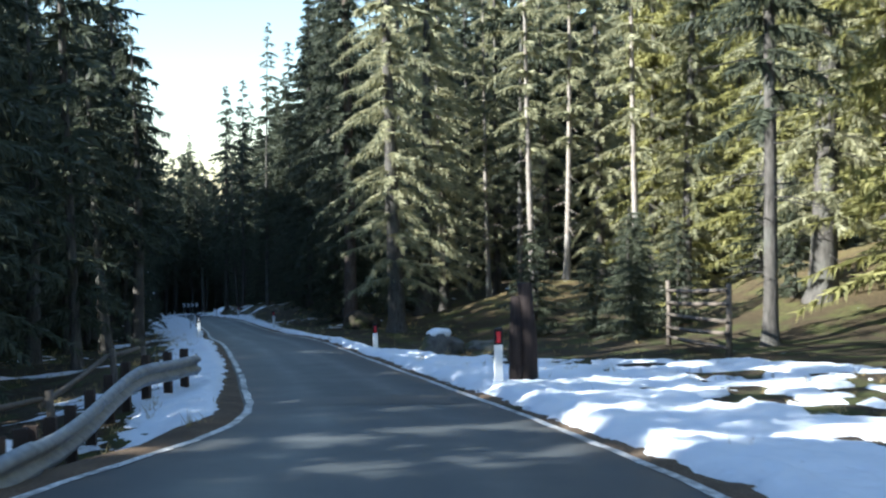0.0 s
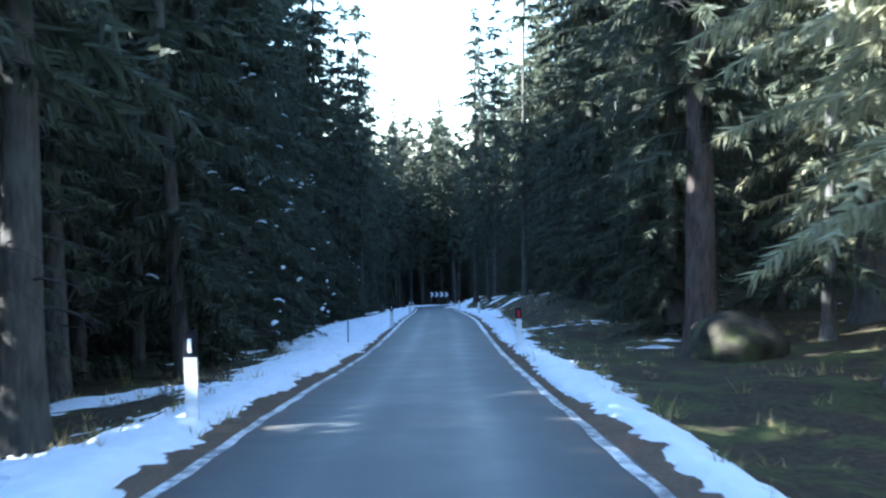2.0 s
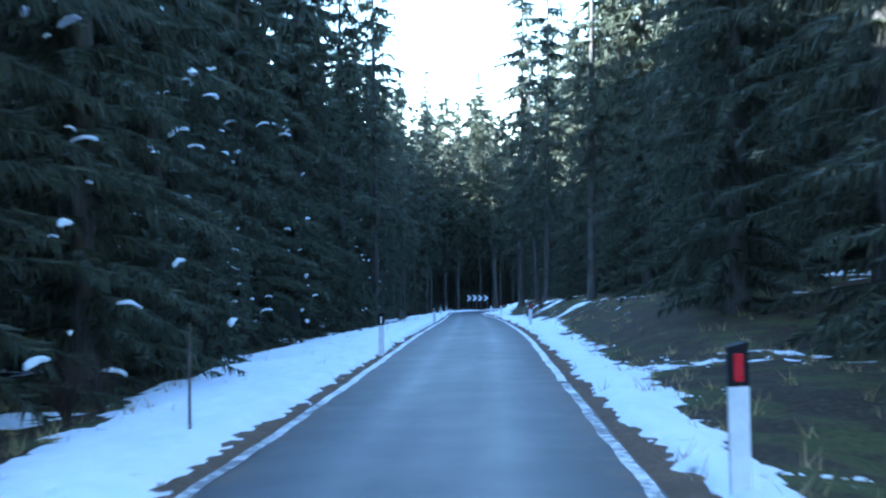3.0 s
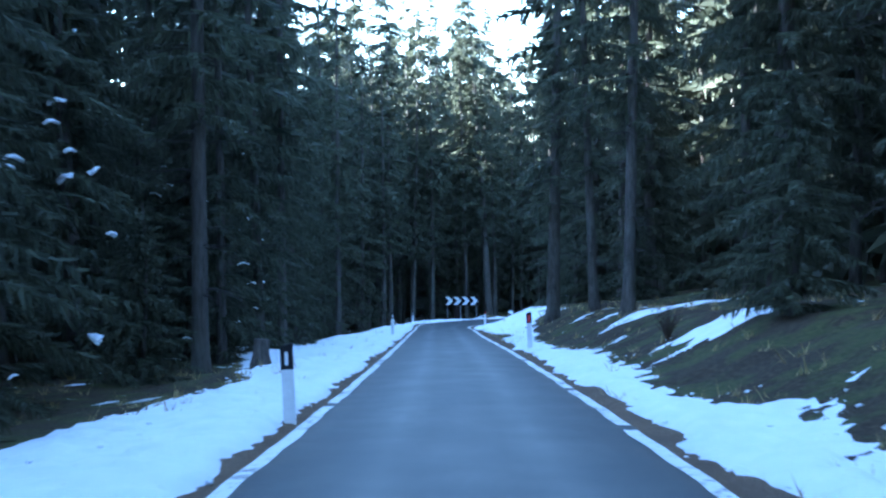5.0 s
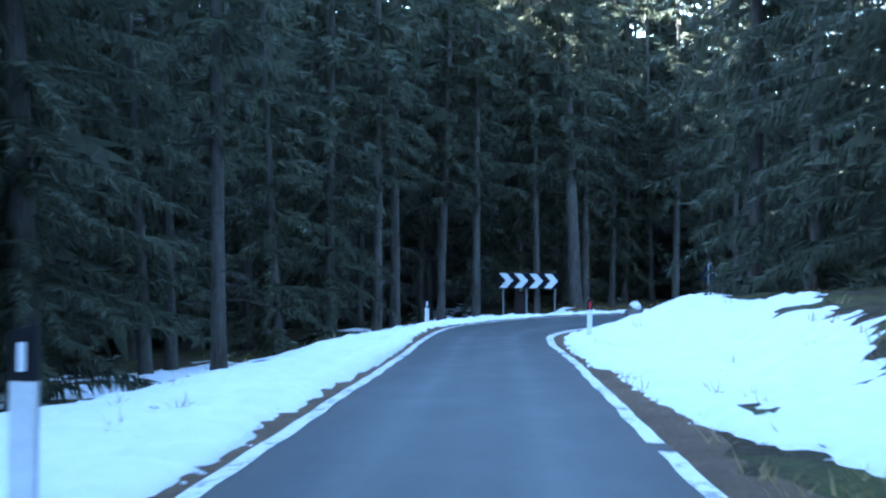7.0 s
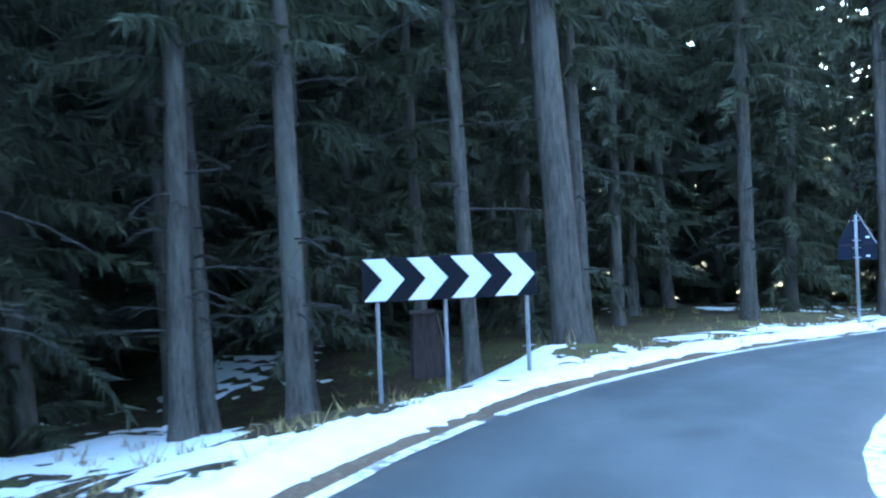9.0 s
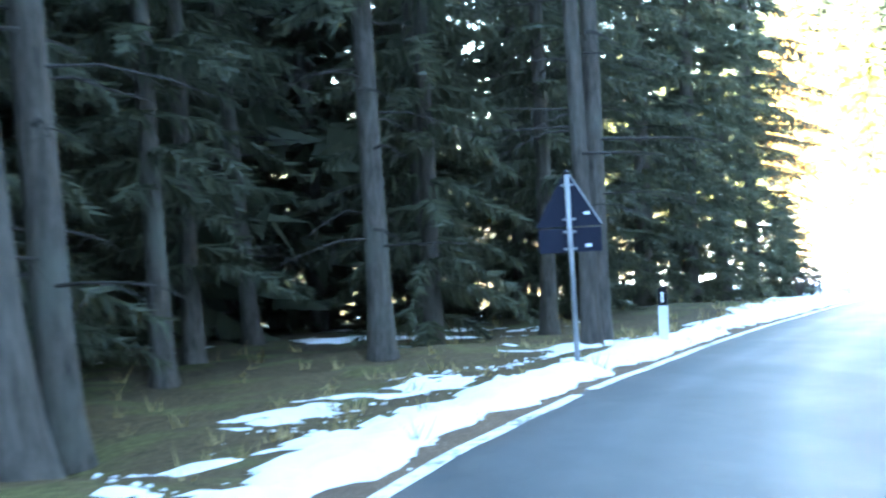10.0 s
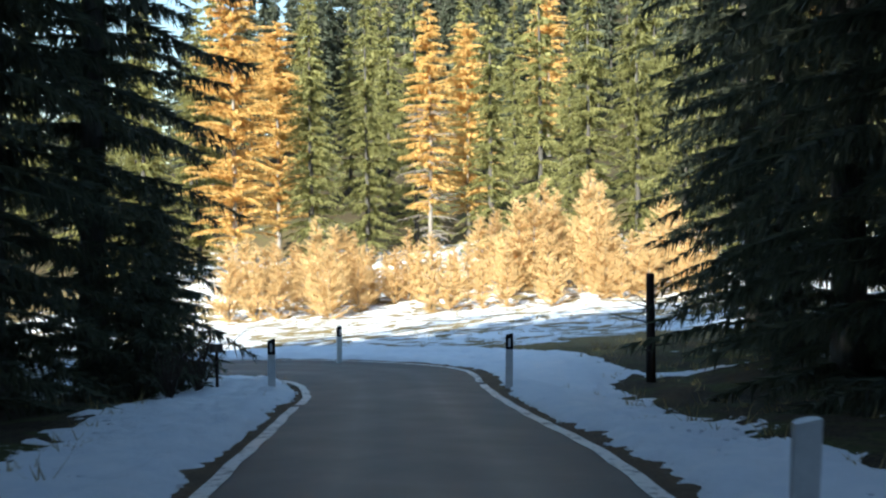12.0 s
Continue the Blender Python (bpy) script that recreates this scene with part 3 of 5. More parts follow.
def build_snow():
    """A sheet that lies on the ground where there is snow and dips under it where there is none."""
    lats = list(np.arange(0.12, 2.4, 0.08)) + list(np.arange(2.4, 9.0, 0.13)) + list(np.arange(9.0, 12.5, 0.34))
    step = 0.13
    run = np.arange(S0 - 6, S0 + 222, step)
    idx = np.clip(np.round(run / STEP).astype(int), 0, len(STATIONS) - 1)
    cx = np.interp(run, STATIONS, CENTRE[:, 0]), np.interp(run, STATIONS, CENTRE[:, 1])
    ax = np.interp(run, STATIONS, ACROSS[:, 0]), np.interp(run, STATIONS, ACROSS[:, 1])
    hf = np.interp(run, STATIONS, HALF)
    for sgn in (-1, 1):
        off = hf[:, None] + np.array(lats)[None]
        X = cx[0][:, None] + sgn * ax[0][:, None] * off
        Y = cx[1][:, None] + sgn * ax[1][:, None] * off
        x, y = X.ravel(), Y.ravel()
        i, d = nearest(x, y)
        own = (np.sign(d) == sgn)
        dep = np.where(own, snow_depth(x, y, i, d), -0.3)
        z = ground_z(x, y) + np.clip(dep, -0.3, 1) + 0.015
        n = len(lats)
        keep = (dep > -0.06).reshape(len(run), n)
        cells = keep[:-1, :-1] | keep[1:, :-1] | keep[:-1, 1:] | keep[1:, 1:]
        r, q = np.nonzero(cells)
        a = r * n + q
        faces = np.stack([a, a + 1, a + n + 1, a + n], 1)
        if sgn < 0:
            faces = faces[:, ::-1]
        used = np.unique(faces)
        remap = np.full(len(x), -1)
        remap[used] = np.arange(len(used))
        verts = np.stack([x, y, z], 1)[used]
        ob = new("snow_bank", mesh_of("snow_bank", verts.tolist(), remap[faces].tolist(), SNOW, True))
        tagged(ob, "ploughed white snow lying along the road verge", "snow", kind="stuff")


def snow_crumbs():
    """Broken lumps of ploughed snow along the rims of the banks."""
    rr = np.random.RandomState(21)
    n = 26000
    run = rr.uniform(S0 + 2, S0 + 200, n)
    q = np.clip((run / STEP).astype(int), 0, len(STATIONS) - 1)
    sgn = rr.choice((-1, 1), n)
    off = HALF[q] + 0.14 + 2.2 * rr.rand(n) ** 1.6
    p = CENTRE[q] + (sgn * off)[:, None] * ACROSS[q]
    i, d = nearest(p[:, 0], p[:, 1])
    dep = snow_depth(p[:, 0], p[:, 1], i, d)
    keep = (dep > -0.05) & (dep < 0.05)
    p, z = p[keep], ground_z(p[keep][:, 0], p[keep][:, 1]) + np.clip(dep[keep], 0, 1)
    t = (1 + 5 ** 0.5) / 2
    ball = np.array([(-1, t, 0), (1, t, 0), (-1, -t, 0), (1, -t, 0), (0, -1, t), (0, 1, t), (0, -1, -t), (0, 1, -t), (t, 0, -1), (t, 0, 1), (-t, 0, -1), (-t, 0, 1)]) / 1.9
    tris = np.array([(0, 11, 5), (0, 5, 1), (0, 1, 7), (0, 7, 10), (0, 10, 11), (1, 5, 9), (5, 11, 4), (11, 10, 2), (10, 7, 6), (7, 1, 8),
                     (3, 9, 4), (3, 4, 2), (3, 2, 6), (3, 6, 8), (3, 8, 9), (4, 9, 5), (2, 4, 11), (6, 2, 10), (8, 6, 7), (9, 8, 1)])
    k_ = len(p)
    size = 0.008 + 0.022 * rr.rand(k_) ** 2.5
    v = ball[None] * (size[:, None] * rr.uniform(0.5, 1.5, (k_, 12)))[:, :, None] * np.array([1.4, 1.4, 0.65])
    v = v + np.stack([p[:, 0], p[:, 1], z + 0.35 * size], 1)[:, None]
    f = tris[None] + 12 * np.arange(k_)[:, None, None]
    ob = new("snow_crumbs", mesh_of("snow_crumbs", v.reshape(-1, 3).tolist(), f.reshape(-1, 3).tolist(), SNOW, True))
    tagged(ob, "broken lumps of snow along the rims of the banks", "snow", kind="stuff")


build_ground()
build_road()
build_lines()
build_snow()
snow_crumbs()


# ---------------------------------------------------------------- trees
def crown(seed, height, z0, reach, gap, per, stations, blade, droop=0.5, rise=0.12, shape=0.8, hang=0.9, thin=0.0, wide=0.11, twigs=4, split=99.0, loose=0.5):
    """Needle-bearing branches in whorls: each branch is a drooping line of narrow twigs, some sideways, some hanging."""
    rng = np.random.RandomState(seed)
    blocks = []
    z = z0
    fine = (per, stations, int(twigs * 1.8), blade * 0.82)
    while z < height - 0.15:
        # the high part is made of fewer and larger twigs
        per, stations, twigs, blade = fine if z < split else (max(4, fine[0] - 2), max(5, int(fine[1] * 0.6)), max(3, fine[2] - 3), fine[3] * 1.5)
        f = (z - z0) / (height - z0)
        low = min(1.0, 0.55 + 1.6 * f) if z0 > 3 else min(1.0, 0.75 + 1.2 * f)
        r = reach * (1 - f) ** shape * low + 0.12
        turn = rng.rand() * 6.28
        for b in range(per):
            if rng.rand() < thin:
                continue
            a = turn + 6.283 * b / per + rng.uniform(-0.35, 0.35)
            ln = r * rng.uniform(0.6, 1.2)
            zb = z + rng.uniform(-loose, loose) * gap
            dr, ri = droop * rng.uniform(0.6, 1.35), rise * rng.uniform(0.3, 1.6)
            ca, sa = math.cos(a), math.sin(a)
            n = max(3, int(round(stations * min(1.0, 0.3 + ln / reach))))
            u = np.repeat((np.arange(n) + 0.6) / n, twigs) + rng.uniform(-0.4, 0.4, n * twigs) / n
            u = np.clip(u, 0.06, 1.0)
            k_ = len(u)
            p = np.stack([ca * ln * u, sa * ln * u, zb + ln * (ri * u - dr * u * u + 0.16 * dr * u ** 3)], 1)
            which = np.tile(np.arange(twigs), n)
            side = np.where(which % 2 == 0, 1.0, -1.0) * rng.uniform(0.5, 1.0, k_)
            hanging = (which % 5 >= 2).astype(float)
            out = 0.65 - 0.4 * hanging
            lat = side * (0.85 - 0.5 * hanging)
            down = -hang * (0.28 + 0.75 * hanging) * rng.uniform(0.4, 1.2, k_)
            d = np.stack([ca * out - sa * lat, sa * out + ca * lat, down], 1) + rng.uniform(-0.2, 0.2, (k_, 3))
            d /= np.linalg.norm(d, axis=1)[:, None]
            q = np.cross(d, rng.uniform(-1, 1, (k_, 3)))
            q /= np.linalg.norm(q, axis=1)[:, None] + 1e-6
            size = (blade * (1.2 - 0.55 * u) * min(1.0, 0.4 + 0.4 * ln) * rng.uniform(0.55, 1.35, k_))[:, None]
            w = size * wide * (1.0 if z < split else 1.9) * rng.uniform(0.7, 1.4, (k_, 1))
            blocks.append(np.stack([p - w * q, p + w * q, p + size * d], 1).reshape(-1, 3))
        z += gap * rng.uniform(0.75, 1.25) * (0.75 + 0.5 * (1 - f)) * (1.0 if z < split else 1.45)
    verts = np.vstack(blocks)
    return verts, np.arange(len(verts)).reshape(-1, 3)


def trunk_mesh(name, seed, height, radius, material, bend=0.12, sides=10, flare=1.5):
    rng = random.Random(seed)
    pts, rad = [], []
    zs = [-0.4, 0.0, 0.18, 0.5, 1.2] + [height * u for u in (0.1, 0.2, 0.32, 0.45, 0.6, 0.75, 0.88, 0.985)]
    bx, by = rng.uniform(-bend, bend), rng.uniform(-bend, bend)
    for z in zs:
        u = max(0, z / height)
        pts.append((bx * math.sin(2.6 * u) * 1.2, by * math.sin(3.4 * u + 0.4) - by * math.sin(0.4), z))
        fl = flare if z <= 0 else (1 + (flare - 1) * math.exp(-z * 3.0))
        rad.append(max(0.012, radius * (1 - u) ** 0.85 * fl))
    v, f = tube(pts, rad, sides)
    # uneven root flare and bark ridges
    out = []
    for p in v:
        w = math.atan2(p.y, p.x)
        k_ = 1 + 0.10 * math.sin(3 * w + seed) * math.exp(-max(p.z, 0) * 1.5) + 0.035 * math.sin(5 * w + p.z * 2.1)
        out.append((p.x * k_, p.y * k_, p.z))
    return mesh_of(name, out, f, material, True)


def twigs_mesh(name, seed, z0, z1, count, length, material, radius=0.02, droop=0.35, fork=True):
    """Dead bare branches on the lower trunk."""
    rng = random.Random(seed)
    verts, faces = [], []

    def add(points, r0):
        v, f = tube(points, [r0, r0 * 0.7, r0 * 0.45, r0 * 0.15], 4)
        k_ = len(verts)
        verts.extend(v)
        faces.extend(tuple(i + k_ for i in q) for q in f)

    for _ in range(count):
        a, z, ln = rng.uniform(0, 6.28), rng.uniform(z0, z1), length * rng.uniform(0.4, 1.2)
        ca, sa = math.cos(a), math.sin(a)
        dr = droop * rng.uniform(0.2, 1.4)
        pts = [(ca * ln * u, sa * ln * u, z + ln * (0.12 * u - dr * u * u) + rng.uniform(-0.04, 0.04)) for u in (0.02, 0.35, 0.7, 1.0)]
        add(pts, radius * rng.uniform(0.7, 1.4))
        if fork:
            for u in (0.4, 0.6, 0.8):
                p = Vector(pts[1]).lerp(Vector(pts[3]), (u - 0.35) / 0.65)
                s = rng.choice((-1, 1)) * ln * 0.32
                q = [p + Vector((-sa * s * w + ca * abs(s) * w * 0.5, ca * s * w + sa * abs(s) * w * 0.5, -abs(s) * w * w * 0.6)) for w in (0, 0.35, 0.7, 1)]
                add(q, radius * 0.45)
    return mesh_of(name, verts, faces, material)


KINDS = {}


def build_tree(kind):
    """The first tree of a kind, with its parts, at the origin."""
    k_ = KINDS[kind]
    root = new(k_["name"])
    tagged(root, k_["label"], "tree", k_["group"])
    tm = trunk_mesh("trunk", k_["seed"], k_["height"], k_["radius"], k_["bark"], k_.get("bend", 0.15), k_.get("sides", 10))
    part("trunk", tm, None, root)
    v, f = crown(k_["seed"], **k_["crown"])
    part("crown", mesh_of("crown", v.tolist(), f.tolist(), k_["leaf"]), None, root)
    for t in k_.get("twigs", ()):
        part("dead_branch", twigs_mesh("dead_branch", k_["seed"] + 3, *t), None, root, "bare grey dead branches")["kind"] = "stuff"
    return root


def kind(key, name, label, group, seed, height, radius, bark, leaf, **more):
    KINDS[key] = dict(name=name, label=label, group=group, seed=seed, height=height, radius=radius, bark=bark, leaf=leaf, **more)


FOREST = "trees of the spruce forest"
for q, seed in enumerate((11, 23, 37)):
    kind("edge%d" % q, "spruce", "dark green spruce with drooping branches down to the ground", FOREST, seed, 21.0, 0.24, BARK, NEEDLES,
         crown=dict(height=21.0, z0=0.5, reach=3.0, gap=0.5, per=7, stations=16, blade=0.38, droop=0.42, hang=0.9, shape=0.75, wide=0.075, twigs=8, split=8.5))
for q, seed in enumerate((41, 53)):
    kind("tall%d" % q, "spruce", "tall olive-green spruce with hanging branches and a scaly trunk", FOREST, seed, 24.0, (0.36, 0.28)[q], BARK, NEEDLES_OLIVE_LIT,
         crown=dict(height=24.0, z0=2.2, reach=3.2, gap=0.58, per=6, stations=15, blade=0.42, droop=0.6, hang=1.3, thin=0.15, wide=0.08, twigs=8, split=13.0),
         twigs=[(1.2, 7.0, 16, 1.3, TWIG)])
for q, seed in enumerate((61, 67)):
    kind("bare%d" % q, "spruce", "tall spruce with a bare grey trunk under a high crown", FOREST, seed, 25.0, 0.17, BARK, NEEDLES,
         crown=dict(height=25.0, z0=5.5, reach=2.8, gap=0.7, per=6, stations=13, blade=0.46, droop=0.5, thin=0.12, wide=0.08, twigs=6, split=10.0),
         twigs=[(1.5, 9.0, 26, 1.5, TWIG)])
kind("stout", "spruce", "stout spruce trunk, bare and dark, under a ragged crown", FOREST, 79, 12.5, 0.25, BARK, NEEDLES,
     crown=dict(height=12.5, z0=4.0, reach=2.6, gap=0.6, per=5, stations=13, blade=0.55, droop=0.5, thin=0.12, wide=0.1, twigs=5), bend=0.25,
     twigs=[(1.5, 6.0, 22, 1.5, TWIG)])
kind("red", "spruce", "thick reddish-brown spruce trunk under a high dark crown", FOREST, 71, 26.0, 0.33, BARK_RED, NEEDLES,
     crown=dict(height=26.0, z0=4.5, reach=3.2, gap=0.68, per=6, stations=14, blade=0.55, droop=0.6, hang=1.1, thin=0.12, wide=0.1, twigs=5), bend=0.3,
     twigs=[(3.0, 8.0, 14, 1.6, TWIG)])
kind("big", "spruce", "thick grey furrowed spruce trunk at the outside of the bend", FOREST, 73, 27.0, 0.265, BARK, NEEDLES,
     crown=dict(height=27.0, z0=6.0, reach=3.2, gap=0.7, per=6, stations=13, blade=0.55, droop=0.55, thin=0.12, wide=0.1, twigs=5), bend=0.35,
     twigs=[(3.0, 8.0, 12, 1.6, TWIG)])
kind("thick", "spruce", "straight grey spruce trunk with dead lower branches by the road", FOREST, 75, 26.0, 0.23, BARK, NEEDLES,
     crown=dict(height=26.0, z0=4.2, reach=3.0, gap=0.7, per=6, stations=12, blade=0.5, droop=0.55, thin=0.12, wide=0.085, twigs=6, split=10.0), bend=0.25,
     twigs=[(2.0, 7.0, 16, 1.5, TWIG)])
kind("slim", "spruce", "slender bare spruce trunk with a few dead branches", FOREST, 77, 24.0, 0.13, BARK, NEEDLES,
     crown=dict(height=24.0, z0=6.5, reach=2.6, gap=0.75, per=6, stations=12, blade=0.48, droop=0.5, thin=0.12, wide=0.09, twigs=5),
     twigs=[(2.0, 9.0, 18, 1.6, TWIG)])
kind("pale", "pine", "slender tree with a pale bare trunk and stubby dead branches", FOREST, 83, 22.0, 0.17, BARK_PALE, NEEDLES_OLIVE_LIT,
     crown=dict(height=22.0, z0=7.0, reach=2.2, gap=0.8, per=5, stations=13, blade=0.5, droop=0.5, thin=0.25, wide=0.1, twigs=5),
     twigs=[(2.0, 8.0, 16, 1.1, BARK_PALE)])
for q, seed in enumerate((91, 97, 103, 109)):
    kind("deep%d" % q, "spruce", "spruce with a thin trunk deep in the dark forest", FOREST, seed, 23.0, 0.17, BARK, NEEDLES, sides=7,
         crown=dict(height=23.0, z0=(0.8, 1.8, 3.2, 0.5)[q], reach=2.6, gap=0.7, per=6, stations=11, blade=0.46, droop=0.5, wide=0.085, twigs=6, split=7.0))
kind("young", "young_spruce", "small young spruce with dense green branches", "young spruces", 121, 3.6, 0.05, BARK, NEEDLES,
     crown=dict(height=3.6, z0=0.15, reach=1.15, gap=0.2, per=6, stations=9, blade=0.3, droop=0.3, twigs=5))
kind("gold", "larch", "tall larch with golden autumn needles", "golden larches", 131, 23.0, 0.25, BARK_PALE, GOLD,
     crown=dict(height=23.0, z0=3.5, reach=5.0, gap=0.45, per=8, stations=15, blade=0.46, droop=0.32, rise=0.3, hang=0.8, wide=0.12, thin=0.2, shape=0.42, twigs=7, loose=2.6),
     twigs=[(1.5, 7.0, 16, 1.6, BARK_PALE)])
kind("thin_gold", "larch", "slender larch with sparse golden needles and bare pale branches", "golden larches", 139, 21.0, 0.2, BARK_PALE, GOLD,
     crown=dict(height=21.0, z0=4.6, reach=3.3, gap=0.5, per=6, stations=12, blade=0.5, droop=0.2, rise=0.06, hang=0.6, wide=0.1, thin=0.12, shape=0.6, twigs=6, loose=1.0),
     twigs=[(1.0, 13.0, 70, 2.5, BARK_PALE, 0.045, 0.2)])
for q, seed in enumerate((151, 157)):
    kind("bush%d" % q, "young_larch", "bushy young larch with straw-yellow autumn needles", "young larches on the meadow", seed, 4.6, 0.05, BARK_PALE, STRAW,
         crown=dict(height=4.6, z0=0.12, reach=1.75, gap=0.26, per=6, stations=9, blade=0.42, droop=-0.25, rise=0.35, hang=-0.8, wide=0.07, thin=0.15, shape=0.9, twigs=6, loose=1.6))
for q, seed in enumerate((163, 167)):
    kind("lit%d" % q, "spruce", "spruce with needles coloured sunlit yellow-green at the edge of the meadow", "spruces behind the meadow", seed, 24.0, 0.26, BARK, NEEDLES_SUN_TINTED,
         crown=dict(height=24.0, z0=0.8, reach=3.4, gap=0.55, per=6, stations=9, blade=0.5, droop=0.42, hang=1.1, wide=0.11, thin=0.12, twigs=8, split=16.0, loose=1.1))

PLANTED = {}
TAKEN = []


def plant(key, x, y, size=1.0, turn=None, lean=(0, 0), sink=0.05):
    turn = (x * 47.0 + y * 31.0) % 360 if turn is None else turn
    m = Matrix.LocRotScale((x, y, gz(x, y) - sink), Euler((radians(lean[0]), radians(lean[1]), radians(turn)), "ZYX"), None)
    TAKEN.append((x, y))
    if key not in PLANTED:
        PLANTED[key] = build_tree(key)
        PLANTED[key].matrix_basis = m
        return PLANTED[key]
    return copy_thing(PLANTED[key], m @ Matrix.Diagonal((size, size, size, 1)))


# trees that stand out, by place
NAMED = [
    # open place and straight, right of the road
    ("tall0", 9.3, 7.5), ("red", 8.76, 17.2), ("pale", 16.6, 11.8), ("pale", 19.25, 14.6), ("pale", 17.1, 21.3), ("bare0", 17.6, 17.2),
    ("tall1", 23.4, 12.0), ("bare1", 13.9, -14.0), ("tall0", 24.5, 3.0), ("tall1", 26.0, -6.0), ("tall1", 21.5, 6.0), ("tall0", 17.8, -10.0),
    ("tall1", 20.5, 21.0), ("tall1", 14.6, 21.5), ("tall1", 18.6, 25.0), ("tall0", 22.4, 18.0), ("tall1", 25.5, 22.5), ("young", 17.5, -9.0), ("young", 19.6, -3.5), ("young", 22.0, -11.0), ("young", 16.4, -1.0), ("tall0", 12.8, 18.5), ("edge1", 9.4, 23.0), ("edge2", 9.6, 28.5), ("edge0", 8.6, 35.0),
    ("edge1", 9.4, 41.5), ("edge2", 10.4, 48.0), ("tall1", 28.0, -14.0),
    # left of the start
    ("young", 13.4, -4.2), ("young", 14.7, -7.4), ("young", 12.1, -2.2), ("young", 12.9, -8.7), ("young", 13.6, -6.4), ("young", -2.6, 55.0),
    ("stout", -1.0, 6.2), ("stout", -2.0, 4.4), ("stout", -4.0, -8.6), ("stout", -3.8, -1.0), ("stout", -3.2, 13.0), ("stout", -2.9, -15.5), ("deep1", -1.9, 16.4),
    # snowy spruces left
    ("edge0", -3.3, 23.6), ("edge1", -3.2, 29.0), ("edge2", -4.0, 35.5), ("edge0", -5.4, 41.0), ("edge1", -4.6, 53.7), ("edge2", -5.0, 47.0),
    # middle straight
    ("bare0", -8.4, 68.6), ("bare1", -6.4, 64.0), ("edge1", -5.2, 65.0), ("bare0", -3.6, 72.5), ("bare1", -4.6, 87.0), ("edge2", -5.8, 80.0),
    ("edge0", -6.2, 92.0), ("bare0", -7.4, 97.0), ("bare1", -5.1, 105.0), ("edge1", -6.6, 100.0), ("edge0", -7.0, 74.5),
    ("bare1", 7.4, 58.0), ("edge1", 9.4, 55.0), ("bare0", 6.3, 79.3), ("bare1", 5.95, 85.0), ("thick", 4.85, 88.8), ("edge2", 9.6, 63.0),
    ("bare0", 10.4, 70.0), ("edge0", 9.4, 76.0), ("edge1", 9.2, 94.0), ("bare1", 8.6, 99.0), ("edge2", 7.8, 103.5),
    # outside the bend
    ("bare1", -4.1, 119.0), ("bare0", -3.9, 122.0), ("bare1", -2.7, 126.0), ("bare0", -1.3, 126.6), ("bare1", -4.0, 131.0),
    ("bare0", -2.8, 127.9), ("big", 2.74, 129.9), ("bare1", 3.2, 131.7), ("slim", 1.1, 129.6), ("bare1", 7.1, 142.3),
    ("bare1", 7.7, 136.8), ("slim", 10.28, 135.45), ("slim", 10.68, 135.85), ("edge1", 11.8, 146.0), ("edge0", 15.6, 144.6), ("edge2", 18.8, 147.2),
    ("edge1", 21.6, 149.0), ("edge0", 24.0, 150.6), ("edge2", 27.6, 153.6), ("young", 27.7, 151.9), ("young", 26.6, 151.0), ("young", 28.9, 153.2),
    ("young", -1.6, 17.5), ("young", -2.2, 32.4), ("young", -3.9, 69.5), ("young", 6.9, 66.0), ("young", 7.6, 87.0),
    # right of the last stretch
    ("edge0", 31.8, 141.8), ("edge2", 36.4, 144.4), ("edge1", 28.4, 139.9), ("edge0", 25.4, 136.0), ("edge2", 20.6, 131.4), ("edge1", 40.3, 146.6), ("edge0", 34.0, 140.5), ("edge2", 40.5, 143.0),
    ("bare0", 14.8, 142.9), ("edge0", 3.6, 140.8), ("edge2", 7.6, 147.0), ("edge1", 1.0, 140.5), ("edge0", 10.8, 151.0), ("edge2", -3.4, 138.0),
    ("deep0", 13.8, 150.5), ("deep3", 17.6, 153.0), ("deep0", 9.4, 149.5), ("deep3", 20.6, 154.6), ("deep3", 12.2, 154.0), ("deep0", 16.2, 157.0),
    ("deep3", 22.8, 156.5), ("deep0", 25.2, 154.8), ("deep3", 18.9, 150.6), ("deep0", 22.0, 151.6),
    ("edge1", 4.2, 145.5), ("edge0", 13.2, 148.5),
    ("deep1", 5.4, 138.6), ("deep0", 9.6, 139.6), ("deep2", 12.6, 141.0), ("deep0", 2.0, 137.0), ("deep3", -1.2, 135.6), ("deep1", 11.0, 143.6), ("deep3", 15.0, 146.9),
]
